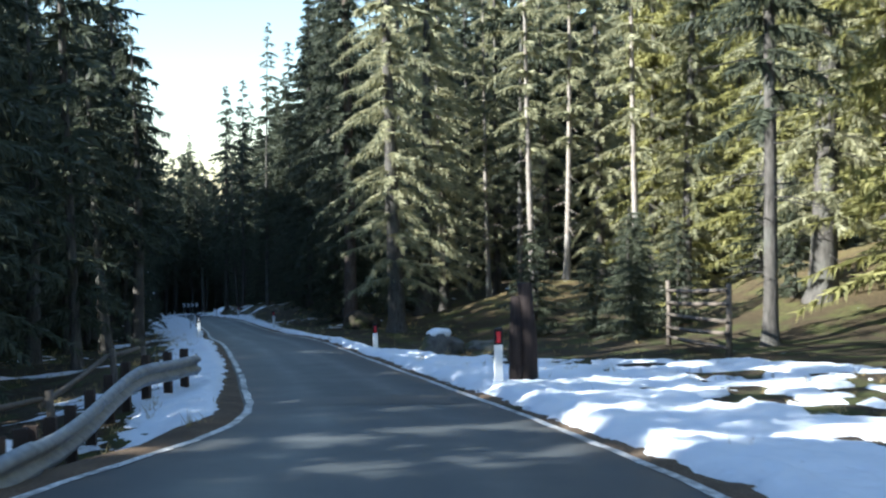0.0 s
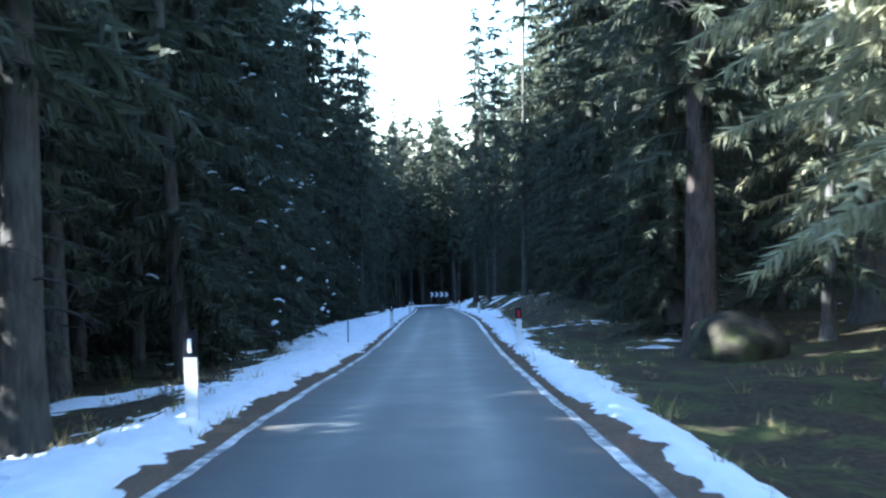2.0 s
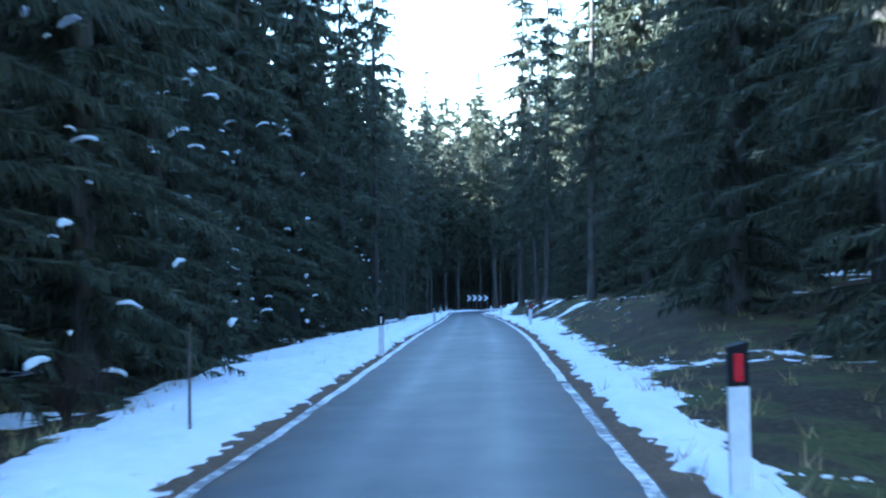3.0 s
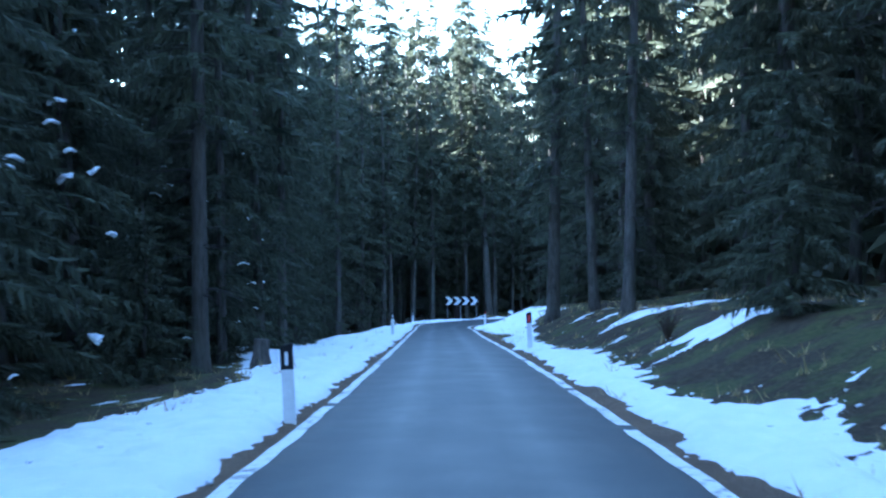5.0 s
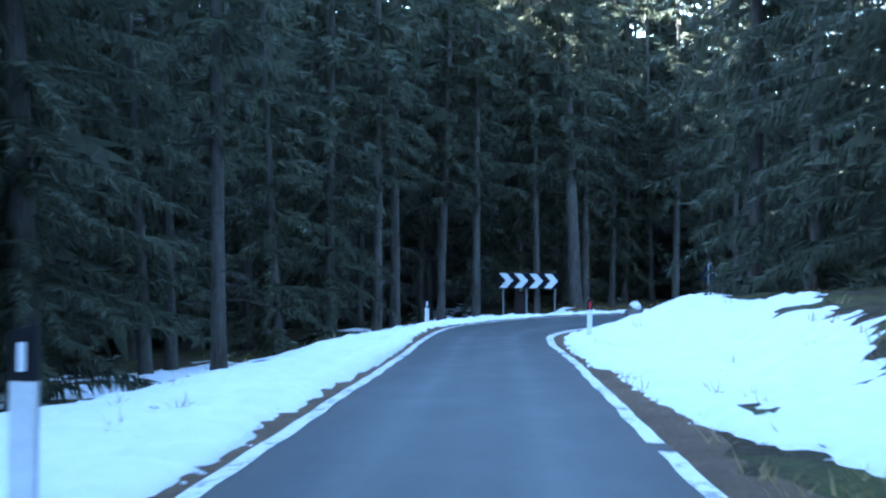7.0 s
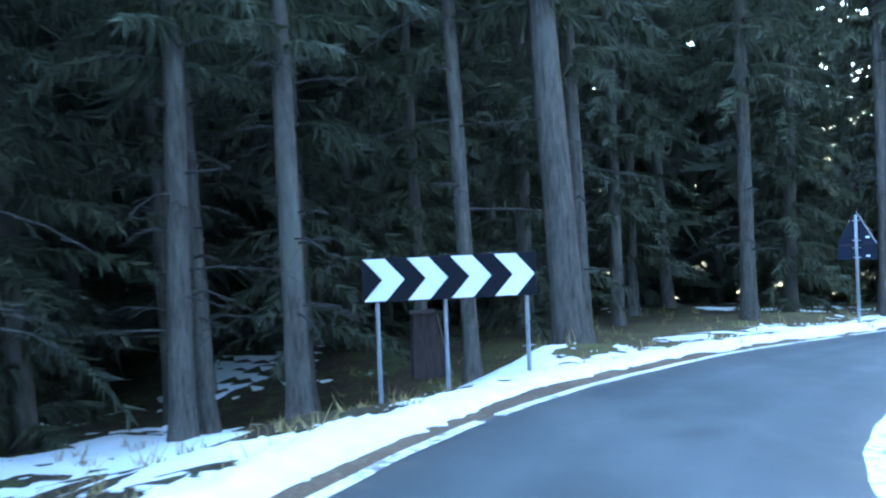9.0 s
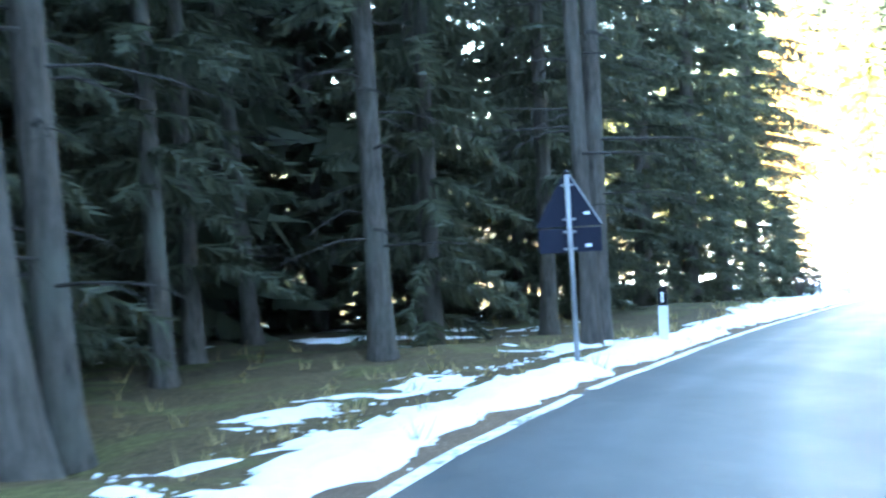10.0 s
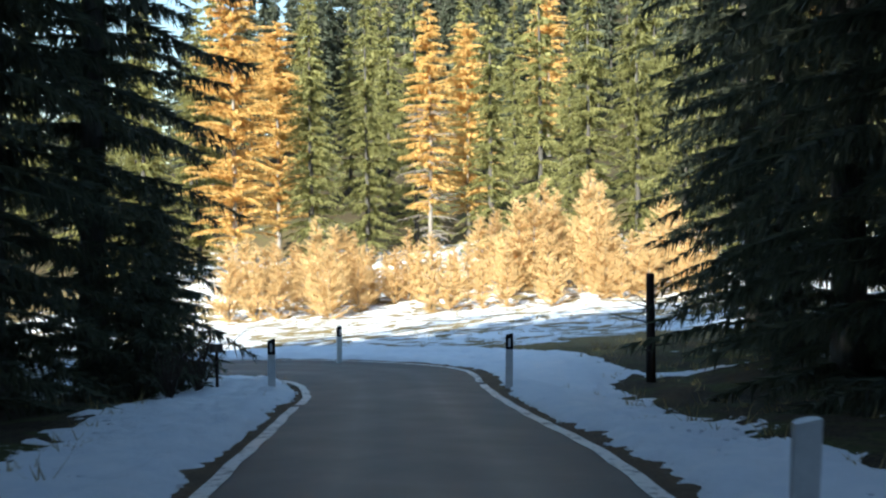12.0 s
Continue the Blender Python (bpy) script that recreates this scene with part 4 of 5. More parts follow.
# low dense spruces added left of the start, behind the stout trunks, to block sun
NAMED += [("edge%d" % (q % 3), -6.6 - 1.5 * ((q * 7) % 3) / 2, -37.0 + 2.05 * q) for q in range(26)]
NAMED += [("edge%d" % (q % 3), -9.4 + 0.5 * (q % 2), -4.7 + 2.1 * q) for q in range(10)]
NAMED += [("edge%d" % q, -5.2 + 0.2 * (q % 2), -3.2 + 2.2 * q) for q in range(3)]
SIZES = {"thin_gold": (0.5, 0.58), "pale": (0.9, 1.05), "red": (0.95, 1.05)}
rng = random.Random(77)
SNOWY = []
for key, x, y in NAMED:
    s = rng.uniform(*SIZES.get(key, (0.88, 1.08)))
    if x < -8.6 and -6 < y < 16:
        s *= 0.72
    elif x < 0 and -38 < y < 5.5 and key != "stout":
        s *= 0.64                                  # lower trees, over which the sun reaches the open place
    tree = plant(key, x, y, s, lean=(0, -3.6) if key == "big" else (rng.uniform(-1.6, 1.6), rng.uniform(-1.6, 1.6)))
    if key.startswith("edge") and x < 0 and 20 < y < 48 or (x, y) in ((-5.2, 65.0), (-5.8, 80.0)):
        SNOWY.append(tree)


def clump_mesh(seed):
    bm = bmesh.new()
    bmesh.ops.create_icosphere(bm, subdivisions=2, radius=1.0)
    off = Vector((seed * 2.3, seed, 0.4))
    for v in bm.verts:
        n = v.co.normalized()
        k_ = 1 + 0.45 * noise.noise(n * 1.7 + off)
        v.co = Vector((n.x * 0.30 * k_, n.y * 0.11 * k_, max(n.z, -0.35) * 0.055 * k_ - 0.10 * abs(n.x) ** 2))
    me = bpy.data.meshes.new("snow_clump")
    bm.to_mesh(me)
    bm.free()
    me.materials.append(SNOW)
    me.polygons.foreach_set("use_smooth", [True] * len(me.polygons))
    return me


CLUMPS = [clump_mesh(q) for q in range(4)]
r = random.Random(3)
for tree in SNOWY:
    back = tree.matrix_basis.to_euler().z
    for q in range(24):
        z = r.uniform(1.2, 8.0)
        a = r.uniform(-2.6, 0.9) - back                      # towards the road
        far = 2.85 * (1 - z / 24) * r.uniform(0.7, 0.98)
        m = Matrix.LocRotScale((far * math.cos(a), far * math.sin(a), z - 0.22 * far), Euler((r.uniform(-0.3, 0.3), r.uniform(-0.3, 0.3), a + 1.57 + r.uniform(-0.6, 0.6))), Vector.Fill(3, r.uniform(0.22, 0.8)))
        part("snow_clump", r.choice(CLUMPS), None, tree, "", m)


def scatter(count, seed, s_lo, s_hi, d_lo, d_hi, side, keys, gap, sizes=(0.75, 1.1)):
    """Forest trees at random between two distances from the road."""
    r = random.Random(seed)
    done = tries = 0
    while done < count and tries < count * 30:
        tries += 1
        s = r.uniform(s_lo, s_hi)
        i = min(len(STATIONS) - 1, max(0, int((s + S0) / STEP)))
        d = HALF[i] + r.uniform(d_lo, d_hi)
        p = CENTRE[i] + side * ACROSS[i] * d
        x, y = float(p[0]), float(p[1])
        j, dd = nearest(np.array([x]), np.array([y]))
        if abs(dd[0]) - HALF[j[0]] < d_lo - 0.5 or any((x - a) ** 2 + (y - b) ** 2 < gap * gap for a, b in TAKEN):
            continue
        px, py = x - MEADOW_EYE[0], y - MEADOW_EYE[1]
        a, b = px * MEADOW_WAY[0] + py * MEADOW_WAY[1], px * MEADOW_WAY[1] - py * MEADOW_WAY[0]
        if a > 16 and -16 < b < 22 or (y > 156 and x > 12):
            continue
        if 4 < x < 16 and -36 < y < 4:              # the open place
            continue
        size = r.uniform(*sizes) * (0.7 if x < 2 and -40 < y < 13 else 1.0)
        plant(r.choice(keys), x, y, size, r.uniform(0, 360), (r.uniform(-1.5, 1.5), r.uniform(-1.5, 1.5)))
        done += 1


DEEP = ["deep0", "deep1", "deep2", "deep3"]
scatter(6, 1, -20, 60, 4.5, 14, -1, DEEP, 2.4)
scatter(14, 8, -34, 42, 3.6, 11, -1, DEEP, 1.9, (1.0, 1.25))
scatter(34, 9, 44, 158, 4.2, 9.5, -1, DEEP, 2.1, (0.8, 1.1))
scatter(28, 2, 60, 158, 5.5, 14, -1, DEEP, 2.3)
scatter(31, 3, 150, 200, 4.5, 16, -1, DEEP, 2.4)
scatter(26, 4, 50, 150, 6.0, 15, 1, DEEP, 2.4)
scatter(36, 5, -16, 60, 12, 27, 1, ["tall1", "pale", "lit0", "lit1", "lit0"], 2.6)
scatter(18, 7, 58, 118, 6.0, 17, -1, DEEP, 1.9, (0.95, 1.15))
scatter(30, 6, 150, 200, 4.5, 16, 1, DEEP, 2.2, (0.95, 1.2))


def ahead(angle, far):
    """A place seen from the end of the drive: degrees right of the way, metres."""
    w = math.atan2(MEADOW_WAY[0], MEADOW_WAY[1]) + radians(angle)
    return MEADOW_EYE[0] + far * math.sin(w), MEADOW_EYE[1] + far * math.cos(w)


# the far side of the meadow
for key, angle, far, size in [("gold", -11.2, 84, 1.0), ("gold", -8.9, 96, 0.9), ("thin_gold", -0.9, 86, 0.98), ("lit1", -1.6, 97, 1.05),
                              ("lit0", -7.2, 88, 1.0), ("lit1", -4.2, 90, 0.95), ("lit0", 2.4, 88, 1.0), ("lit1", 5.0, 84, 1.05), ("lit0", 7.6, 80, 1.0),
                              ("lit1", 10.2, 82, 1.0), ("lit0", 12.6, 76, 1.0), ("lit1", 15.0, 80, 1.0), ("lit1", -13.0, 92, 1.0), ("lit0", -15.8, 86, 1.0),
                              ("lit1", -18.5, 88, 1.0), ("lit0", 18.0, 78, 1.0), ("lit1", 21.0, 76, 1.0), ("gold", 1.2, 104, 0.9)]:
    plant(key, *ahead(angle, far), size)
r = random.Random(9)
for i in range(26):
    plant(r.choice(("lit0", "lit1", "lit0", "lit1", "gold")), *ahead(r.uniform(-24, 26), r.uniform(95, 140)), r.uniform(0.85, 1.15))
for i in range(56):
    plant(r.choice(("bush0", "bush1")), *ahead(-11.5 + 25 * i / 55 + r.uniform(-0.4, 0.4), r.uniform(62, 72)), r.uniform(0.62, 1.0) * (1.22 if 9 < i % 20 < 15 else 0.95))
for i in range(12):
    plant(r.choice(("bush0", "bush1")), *ahead(2.5 + r.uniform(0, 10), r.uniform(66, 76)), r.uniform(1.1, 1.5))


def far_forest():
    """The forest behind the first rows and on the slopes round the place, too dense to count."""
    rr = random.Random(31)
    shapes = []
    for q in range(4):
        v, f = crown(201 + q, 19.0, (0.6, 2.0, 3.0, 1.2)[q], 2.6, 1.35, 5, 5, 1.4, droop=0.5, wide=0.22, twigs=2)
        tv, tf = tube([(0, 0, -0.3), (0, 0, 6), (0, 0, 17)], [0.2, 0.15, 0.03], 5)
        shapes.append((v, f, np.array([tuple(p) for p in tv]), [t for t in tf if len(t) == 4]))
    V, F, W, G, base, wbase = [], [], [], [], 0, 0
    pts = []
    for sgn, count, far in ((-1, 760, 46.0), (1, 640, 40.0)):
        for _ in range(count):
            q = min(len(STATIONS) - 1, int((S0 + rr.uniform(-30, 216)) / STEP))
            w = HALF[q] + 9.0 + (far - 9.0) * rr.random() ** 0.8
            pts.append(CENTRE[q] + sgn * ACROSS[q] * w)
    pts += [np.array((rr.uniform(-110, 190), rr.uniform(-110, 290))) for _ in range(800)]
    near = len(pts)
    side = np.array([MEADOW_WAY[1], -MEADOW_WAY[0]])
    pts += [MEADOW_EYE + MEADOW_WAY * rr.uniform(134, 250) + side * rr.uniform(-95, 95) for _ in range(240)]
    P = np.array(pts)
    i, d = nearest(P[:, 0], P[:, 1])
    e = np.abs(d) - HALF[i]
    z = ground_z(P[:, 0], P[:, 1])
    a = (P - MEADOW_EYE) @ MEADOW_WAY
    b = (P - MEADOW_EYE) @ np.array([MEADOW_WAY[1], -MEADOW_WAY[0]])
    ok = (e > 8.5) & (e < 105) & ((e < 48) | (np.arange(len(P)) % 2 == 0)) & ~((a > 14) & (np.abs(b) < 60) & (a < 132)) & ~((P[:, 1] > 156) & (P[:, 0] > 8) & (a < 132))
    ok[near:] = True
    ok &= ~((d > 0) & (e < 27) & (P[:, 1] < 14)) & ~((d > 0) & (e < 25) & (P[:, 1] < 36))
    taken = np.array(TAKEN)
    clear = np.array([((taken - q) ** 2).sum(1).min() for q in P])
    ok &= clear > 2.2
    small = (P[:, 0] < 2) & (P[:, 1] > -60) & (P[:, 1] < 13) & (d < 0)
    for (x, y), zz, lower in zip(P[ok], z[ok], small[ok]):
        v, f, tv, tf = shapes[rr.randrange(4)]
        tall = 0.85 if lower else 1.27 if y > 118 and x < 16 else 1.25 if 30 < y <= 118 else 1.0
        s, w = rr.uniform(0.8, 1.15) * tall, rr.uniform(0, 6.28)
        c, n = math.cos(w) * s, math.sin(w) * s
        at = np.array([x, y, zz])
        spin = np.array([[c, n, 0], [-n, c, 0], [0, 0, s]])
        V.append(v @ spin + at)
        F.append(f + base)
        base += len(v)
        W.append(tv @ spin + at)
        G.extend(tuple(q + wbase for q in t) for t in tf)
        wbase += len(tv)
    root = tagged(new("far_forest"), "dense dark spruce forest behind the first trees", "forest", kind="stuff")
    part("crowns", mesh_of("crowns", np.vstack(V).tolist(), np.vstack(F).tolist(), NEEDLES_FAR), None, root)["kind"] = "stuff"
    part("trunks", mesh_of("trunks", np.vstack(W).tolist(), G, BARK, True), None, root)["kind"] = "stuff"


far_forest()


# ---------------------------------------------------------------- road furniture
def place(root, x, y, turn=0.0, sink=0.0, lean=(0, 0), z=None):
    root.matrix_basis = Matrix.LocRotScale((x, y, (gz(x, y) if z is None else z) - sink), Euler((radians(lean[0]), radians(lean[1]), radians(turn))), None)
    return root


def delineator(red, label, top=BLACK):
    root = tagged(new("delineator_post"), label, "roadside post", "delineator posts along the road")
    h = 0.92
    bm = bmesh.new()
    prof = [(-0.06, -0.035), (0.06, -0.035), (0.055, 0.02), (0.025, 0.05), (-0.025, 0.05), (-0.055, 0.02)]

    def prism(bm, z0, z1, grow, tilt=0.0):
        lo = [bm.verts.new((x * grow, y * grow, z0)) for x, y in prof]
        hi = [bm.verts.new((x * grow, y * grow, z1 + tilt * x)) for x, y in prof]
        for q in range(6):
            bm.faces.new((lo[q], lo[(q + 1) % 6], hi[(q + 1) % 6], hi[q]))
        bm.faces.new(lo[::-1])
        bm.faces.new(hi)
        return bm

    part("body", prism(bm, -0.25, h - 0.24, 1.0), WHITE, root)
    band = part("cap", prism(bmesh.new(), h - 0.24, h, 1.015, 0.25), top, root, "black top band" if top == BLACK else "pale slanting top")
    if top != BLACK:
        return root
    part("reflector", one_box((0.055 if red else 0.034, 0.012, 0.16 if red else 0.13), (0, -0.043, h - 0.13), 0.004), RED if red else CLEAR, band,
         "red reflector" if red else "white reflector")
    return root


red_post = delineator(True, "white plastic roadside post with black top and red reflector")
place(red_post, 5.65, -8.7, 3, z=3.7)
for x, y, turn, lean, z in ((5.02, 18.1, 4, (1, -1.5), None), (4.58, 50.2, 2, (0, 1), None), (3.47, 75.4, 4, (0, -2), None), (2.42, 108.8, 0, (0, 1), None),
                            (5.75, 123.1, -20, (0, 0), -8.2), (5.36, -21.2, 0, (0, 0), 4.97)):
    c = copy_thing(red_post, Matrix.Identity(4))
    place(c, x, y, turn, lean=lean, z=z)
white_post = delineator(False, "white plastic roadside post with black top and white reflector")
place(white_post, 1.28, 4.6, 0)
for x, y, turn, lean, sink in ((1.2, 33.3, 0, (0, 1), 0), (0.5, 60.5, 0, (0, -2), 0.08), (-0.92, 88.6, 2, (0, 2), 0), (-1.87, 113.7, 0, (0, 2), 0.1), (10.75, 134.4, -45, (0, 1), 0.12),
                               (28.26, 149.7, -50, (0, 0), 0.05), (30.53, 146.7, -50, (0, 1), 0), (34.9, 154.6, 0, (0, 0), 0)):
    c = copy_thing(white_post, Matrix.Identity(4))
    place(c, x, y, turn, sink, lean)
place(delineator(False, "plain greyish white roadside post with a slanting top", WHITE), 21.2, 138.66, -50, 0.2, (1, 2))


def chevron_sign():
    """Long board of four white chevrons on three posts."""
    root = tagged(new("chevron_sign"), "long black curve board with four white chevrons on steel posts", "road sign")
    w, h = 2.39, 0.60
    board = part("board", one_box((w, 0.03, h), (0, 0, 0), 0.008), SIGN_BLACK, root)
    part("back_rail", one_box((w, 0.03, 0.04), (0, 0.03, 0.16), 0.004), STEEL, board)
    part("back_rail", one_box((w, 0.03, 0.04), (0, 0.03, -0.16), 0.004), STEEL, board)
    pitch = w / 4
    for q in range(4):
        x0 = -w / 2 + 0.02 + q * pitch
        a = 0.30                                        # width of the white band
        hh = h / 2 - 0.012
        tip = 0.255
        shape = [(x0, hh), (x0 + a, hh), (x0 + a + tip, 0), (x0 + a, -hh), (x0, -hh), (x0 + tip, 0)]
        bm = bmesh.new()
        f0 = [bm.verts.new((x, -0.0215, z)) for x, z in shape]
        f1 = [bm.verts.new((x, -0.012, z)) for x, z in shape]
        for tri in ((0, 1, 2, 5), (5, 2, 3, 4)):
            bm.faces.new([f0[t] for t in tri])
            bm.faces.new([f1[t] for t in tri[::-1]])
        for t in range(6):
            bm.faces.new((f0[t], f1[t], f1[(t + 1) % 6], f0[(t + 1) % 6]))
        part("chevron", bm, SIGN_WHITE, board, "white chevron pointing right")
    for x in (-w / 2 + 0.19, -0.07, w / 2 - 0.13):
        leg = pipe("post", [(x, 0.075, -1.75), (x, 0.075, 0.27)], 0.03, STEEL, root, "galvanised steel post")
        part("clamp", one_box((0.10, 0.05, 0.035), (x, 0.05, 0.16), 0.006), STEEL, leg)
        part("clamp", one_box((0.10, 0.05, 0.035), (x, 0.05, -0.16), 0.006), STEEL, leg)
    return root


sign = chevron_sign()
sign.matrix_basis = pose(0.76, 127.32, -6.73, 0, 0.6, 3.0)


def warning_sign():
    """A triangle and a plate seen from behind, on one pole."""
    root = tagged(new("warning_sign"), "triangular road sign with plate on a steel pole, seen from behind", "road sign")
    pole = pipe("pole", [(0, 0, -0.4), (0, 0, 2.12)], 0.03, STEEL, root, "galvanised steel pole")
    part("pole_cap", one_box((0.066, 0.066, 0.025), (0, 0, 2.13), 0.008), BLACK, pole)
    bm = bmesh.new()
    s = 0.36
    tri = [(-s, 1.55), (s, 1.55), (0, 1.55 + 1.732 * s)]
    front, back = [bm.verts.new((x, 0.062, z)) for x, z in tri], [bm.verts.new((x, 0.04, z)) for x, z in tri]
    bm.faces.new(front)
    bm.faces.new(back[::-1])
    for q in range(3):
        bm.faces.new((front[q], back[q], back[(q + 1) % 3], front[(q + 1) % 3]))
    bmesh.ops.bevel(bm, geom=bm.edges[:], offset=0.006, segments=1, affect="EDGES")
    tri_ob = part("triangle", bm, SIGN_BACK, root, "dark blue-grey back of the triangle")
    for q in range(3):
        (x0, z0), (x1, z1) = tri[q], tri[(q + 1) % 3]
        ln, w = math.hypot(x1 - x0, z1 - z0), math.atan2(z1 - z0, x1 - x0)
        part("rim", one_box((ln, 0.03, 0.022), ((x0 + x1) / 2, 0.051, (z0 + z1) / 2), 0.003, Matrix.Rotation(-w, 4, "Y")), STEEL if q == 1 else SIGN_BACK, tri_ob, "folded metal rim")
    plate = part("plate", one_box((0.70, 0.018, 0.27), (0, 0.05, 1.385), 0.006), SIGN_BACK, root, "dark back of the plate")
    for z in (2.0, 1.62):
        part("bracket", one_box((0.15, 0.045, 0.026), (0, 0.03, z), 0.004), STEEL, tri_ob)
    for z in (1.48, 1.29):
        part("bracket", one_box((0.15, 0.045, 0.026), (0, 0.03, z), 0.004), STEEL, plate)
    for ob, z in ((tri_ob, 1.68), (plate, 1.32)):
        part("sticker", one_box((0.07, 0.003, 0.035), (0.2, 0.036 if z > 1.5 else 0.039, z), 0), SIGN_WHITE, ob, "small pale sticker")
    return root


place(warning_sign(), 8.7, 133.08, -30, z=-8.47)


def guardrail():
    """W-beam on steel posts, bent away from the road at its near end."""
    root = tagged(new("guardrail"), "grey steel guardrail on posts, bent away from the road", "guardrail", kind="structure")
    run = [(1.11, -18.6, 0.42), (0.76, -19.7, 0.41), (0.35, -20.8, 0.40), (0.11, -22.2, 0.27), (-0.06, -24.0, 0.13), (-0.17, -25.6, 0.08), (-0.23, -26.9, 0.11), (-0.27, -27.9, 0.15), (-1.6, -31.0, -0.35)]
    pts = spline([(x, y, float(np.interp(y, CENTRE[:200, 1], HEIGHT[:200])) + up) for x, y, up in run], 6)
    prof = [(0.0, 0.155), (0.028, 0.14), (0.075, 0.10), (0.075, 0.055), (0.012, 0.015), (0.012, -0.015), (0.075, -0.055), (0.075, -0.10), (0.028, -0.14), (0.0, -0.155)]
    verts, faces = [], []
    n = len(prof)
    for i, p in enumerate(pts):
        d = pts[min(i + 1, len(pts) - 1)] - pts[max(i - 1, 0)]
        side = Vector((-d[1], d[0], 0)).normalized()
        for thick in (0.0, -0.006):
            for a, z in prof:
                verts.append(Vector(p) + side * (a + thick) + Vector((0, 0, z)))
    for i in range(len(pts) - 1):
        for layer in (0, 1):
            for q in range(n - 1):
                a = i * 2 * n + layer * n + q
                f = (a, a + 1, a + 2 * n + 1, a + 2 * n)
                faces.append(f if layer else f[::-1])
        for q in (0, n - 1):
            a = i * 2 * n + q
            faces.append((a, a + n, a + 3 * n, a + 2 * n))
    for i in (0, len(pts) - 1):
        for q in range(n - 1):
            a = i * 2 * n + q
            faces.append((a, a + 1, a + n + 1, a + n))
    part("beam", mesh_of("beam", verts, faces, STEEL, True), None, root, "corrugated steel beam")
    for i in range(2, len(pts), 4):
        d = pts[min(i + 1, len(pts) - 1)] - pts[i - 1]
        w = math.degrees(math.atan2(d[1], d[0]))
        side = Vector((-d[1], d[0], 0)).normalized()
        p = Vector(pts[i]) - side * 0.075
        bm = box(bmesh.new(), (0.10, 0.012, 1.15), (0, 0.05, -0.30), 0.002)
        box(bm, (0.10, 0.012, 1.15), (0, -0.05, -0.30), 0.002)
        box(bm, (0.012, 0.09, 1.15), (0, 0, -0.30), 0.002)
        part("post", bm, RUSTY, root, "rusty steel post", pose(p.x, p.y, p.z, 0, 0, w))
    part("end_cap", one_box((0.03, 0.12, 0.34), (pts[0][0], pts[0][1], pts[0][2]), 0.02), STEEL, root)
    return root


guardrail()


def rail_fence(run, height, rails, label, radius=0.05, wood=OLD_WOOD):
    """Round-pole fence; run: places of the posts."""
    root = tagged(new("wooden_fence"), label, "fence")
    tops = []
    rr = random.Random(len(run) + int(height * 10))
    for x, y in run:
        z = gz(x, y)
        h = height * rr.uniform(0.95, 1.08)
        pipe("post", [(x, y, z - 0.3), (x + 0.02, y, z + h * 0.5), (x + rr.uniform(-0.03, 0.03), y, z + h)], [radius * 1.3, radius * 1.25, radius * 1.1], wood, root, sides=9)
        tops.append((x, y, z))
    for (x0, y0, z0), (x1, y1, z1) in zip(tops, tops[1:]):
        for q in range(rails):
            u = height * ((q + 0.75) / (rails + 0.1) if rails > 1 else 0.92)
            a, b = u + rr.uniform(-0.04, 0.04), u + rr.uniform(-0.06, 0.06)
            pipe("rail", [(x0 - 0.07, y0 - 0.06, z0 + a), ((x0 + x1) / 2 - 0.07, (y0 + y1) / 2 - 0.06, (z0 + z1) / 2 + (a + b) / 2 - 0.02), (x1 - 0.07, y1 - 0.06, z1 + b)],
                 [radius * 0.85, radius, radius * 0.75], wood, root, sides=8)
    return root


rail_fence([(-1.3, -30.0), (-0.45, -24.0), (-0.1, -19.6), (0.2, -16.4)], 0.74, 1, "single weathered pole on low posts behind the guardrail", 0.04)
rail_fence([(11.56, -16.4), (12.5, -11.6)], 1.5, 5, "weathered wooden field gate with five poles")


def twin_posts():
    root = tagged(new("wooden_posts"), "two dark weathered wooden posts side by side in snow", "post")
    for x, y, h, r_, t in ((0.0, 0.0, 1.36, 0.095, 0.02), (0.19, -0.06, 1.56, 0.115, -0.07)):
        p = pipe("post", [(x, y, -0.35), (x, y, h * 0.5), (x + t, y, h)], [r_ * 1.25, r_ * 1.05, r_ * 0.95], DARK_WOOD, root, sides=10)
    part("cross_board", one_box((0.30, 0.03, 0.11), (0.08, -0.09, 0.3), 0.006), DARK_WOOD, root)
    return root


place(twin_posts(), 5.72, -20.9, 10, z=4.95)


def boulder(name, label, x, y, size, seed, material=ROCK, cap=False):
    bm = bmesh.new()
    bmesh.ops.create_icosphere(bm, subdivisions=4, radius=1.0)
    off = Vector((seed * 3.1, seed * 1.7, seed * 0.9))
    for v in bm.verts:
        n = v.co.normalized()
        k_ = 1 + 0.28 * noise.noise(n * 1.3 + off) + 0.12 * noise.noise(n * 3.4 + off) + 0.04 * noise.noise(n * 9 + off)
        v.co = Vector((n.x * size[0], n.y * size[1], n.z * size[2])) * k_
    root = tagged(new(name), label, "boulder")
    part("stone", bm, material, root, smooth=True)
    if cap:
        bm = bmesh.new()
        bmesh.ops.create_icosphere(bm, subdivisions=3, radius=1.0)
        for v in bm.verts:
            n = v.co.normalized()
            k_ = 1 + 0.2 * noise.noise(n * 2.1 + off)
            v.co = Vector((n.x * size[0] * 0.5 * k_, n.y * size[1] * 0.55 * k_, size[2] * 0.86 + max(n.z, -0.7) * 0.17 * k_))
        part("snow_cap", bm, SNOW, root, "cap of snow", smooth=True)
    place(root, x, y, seed * 40, sink=size[2] * 0.15)
    return root


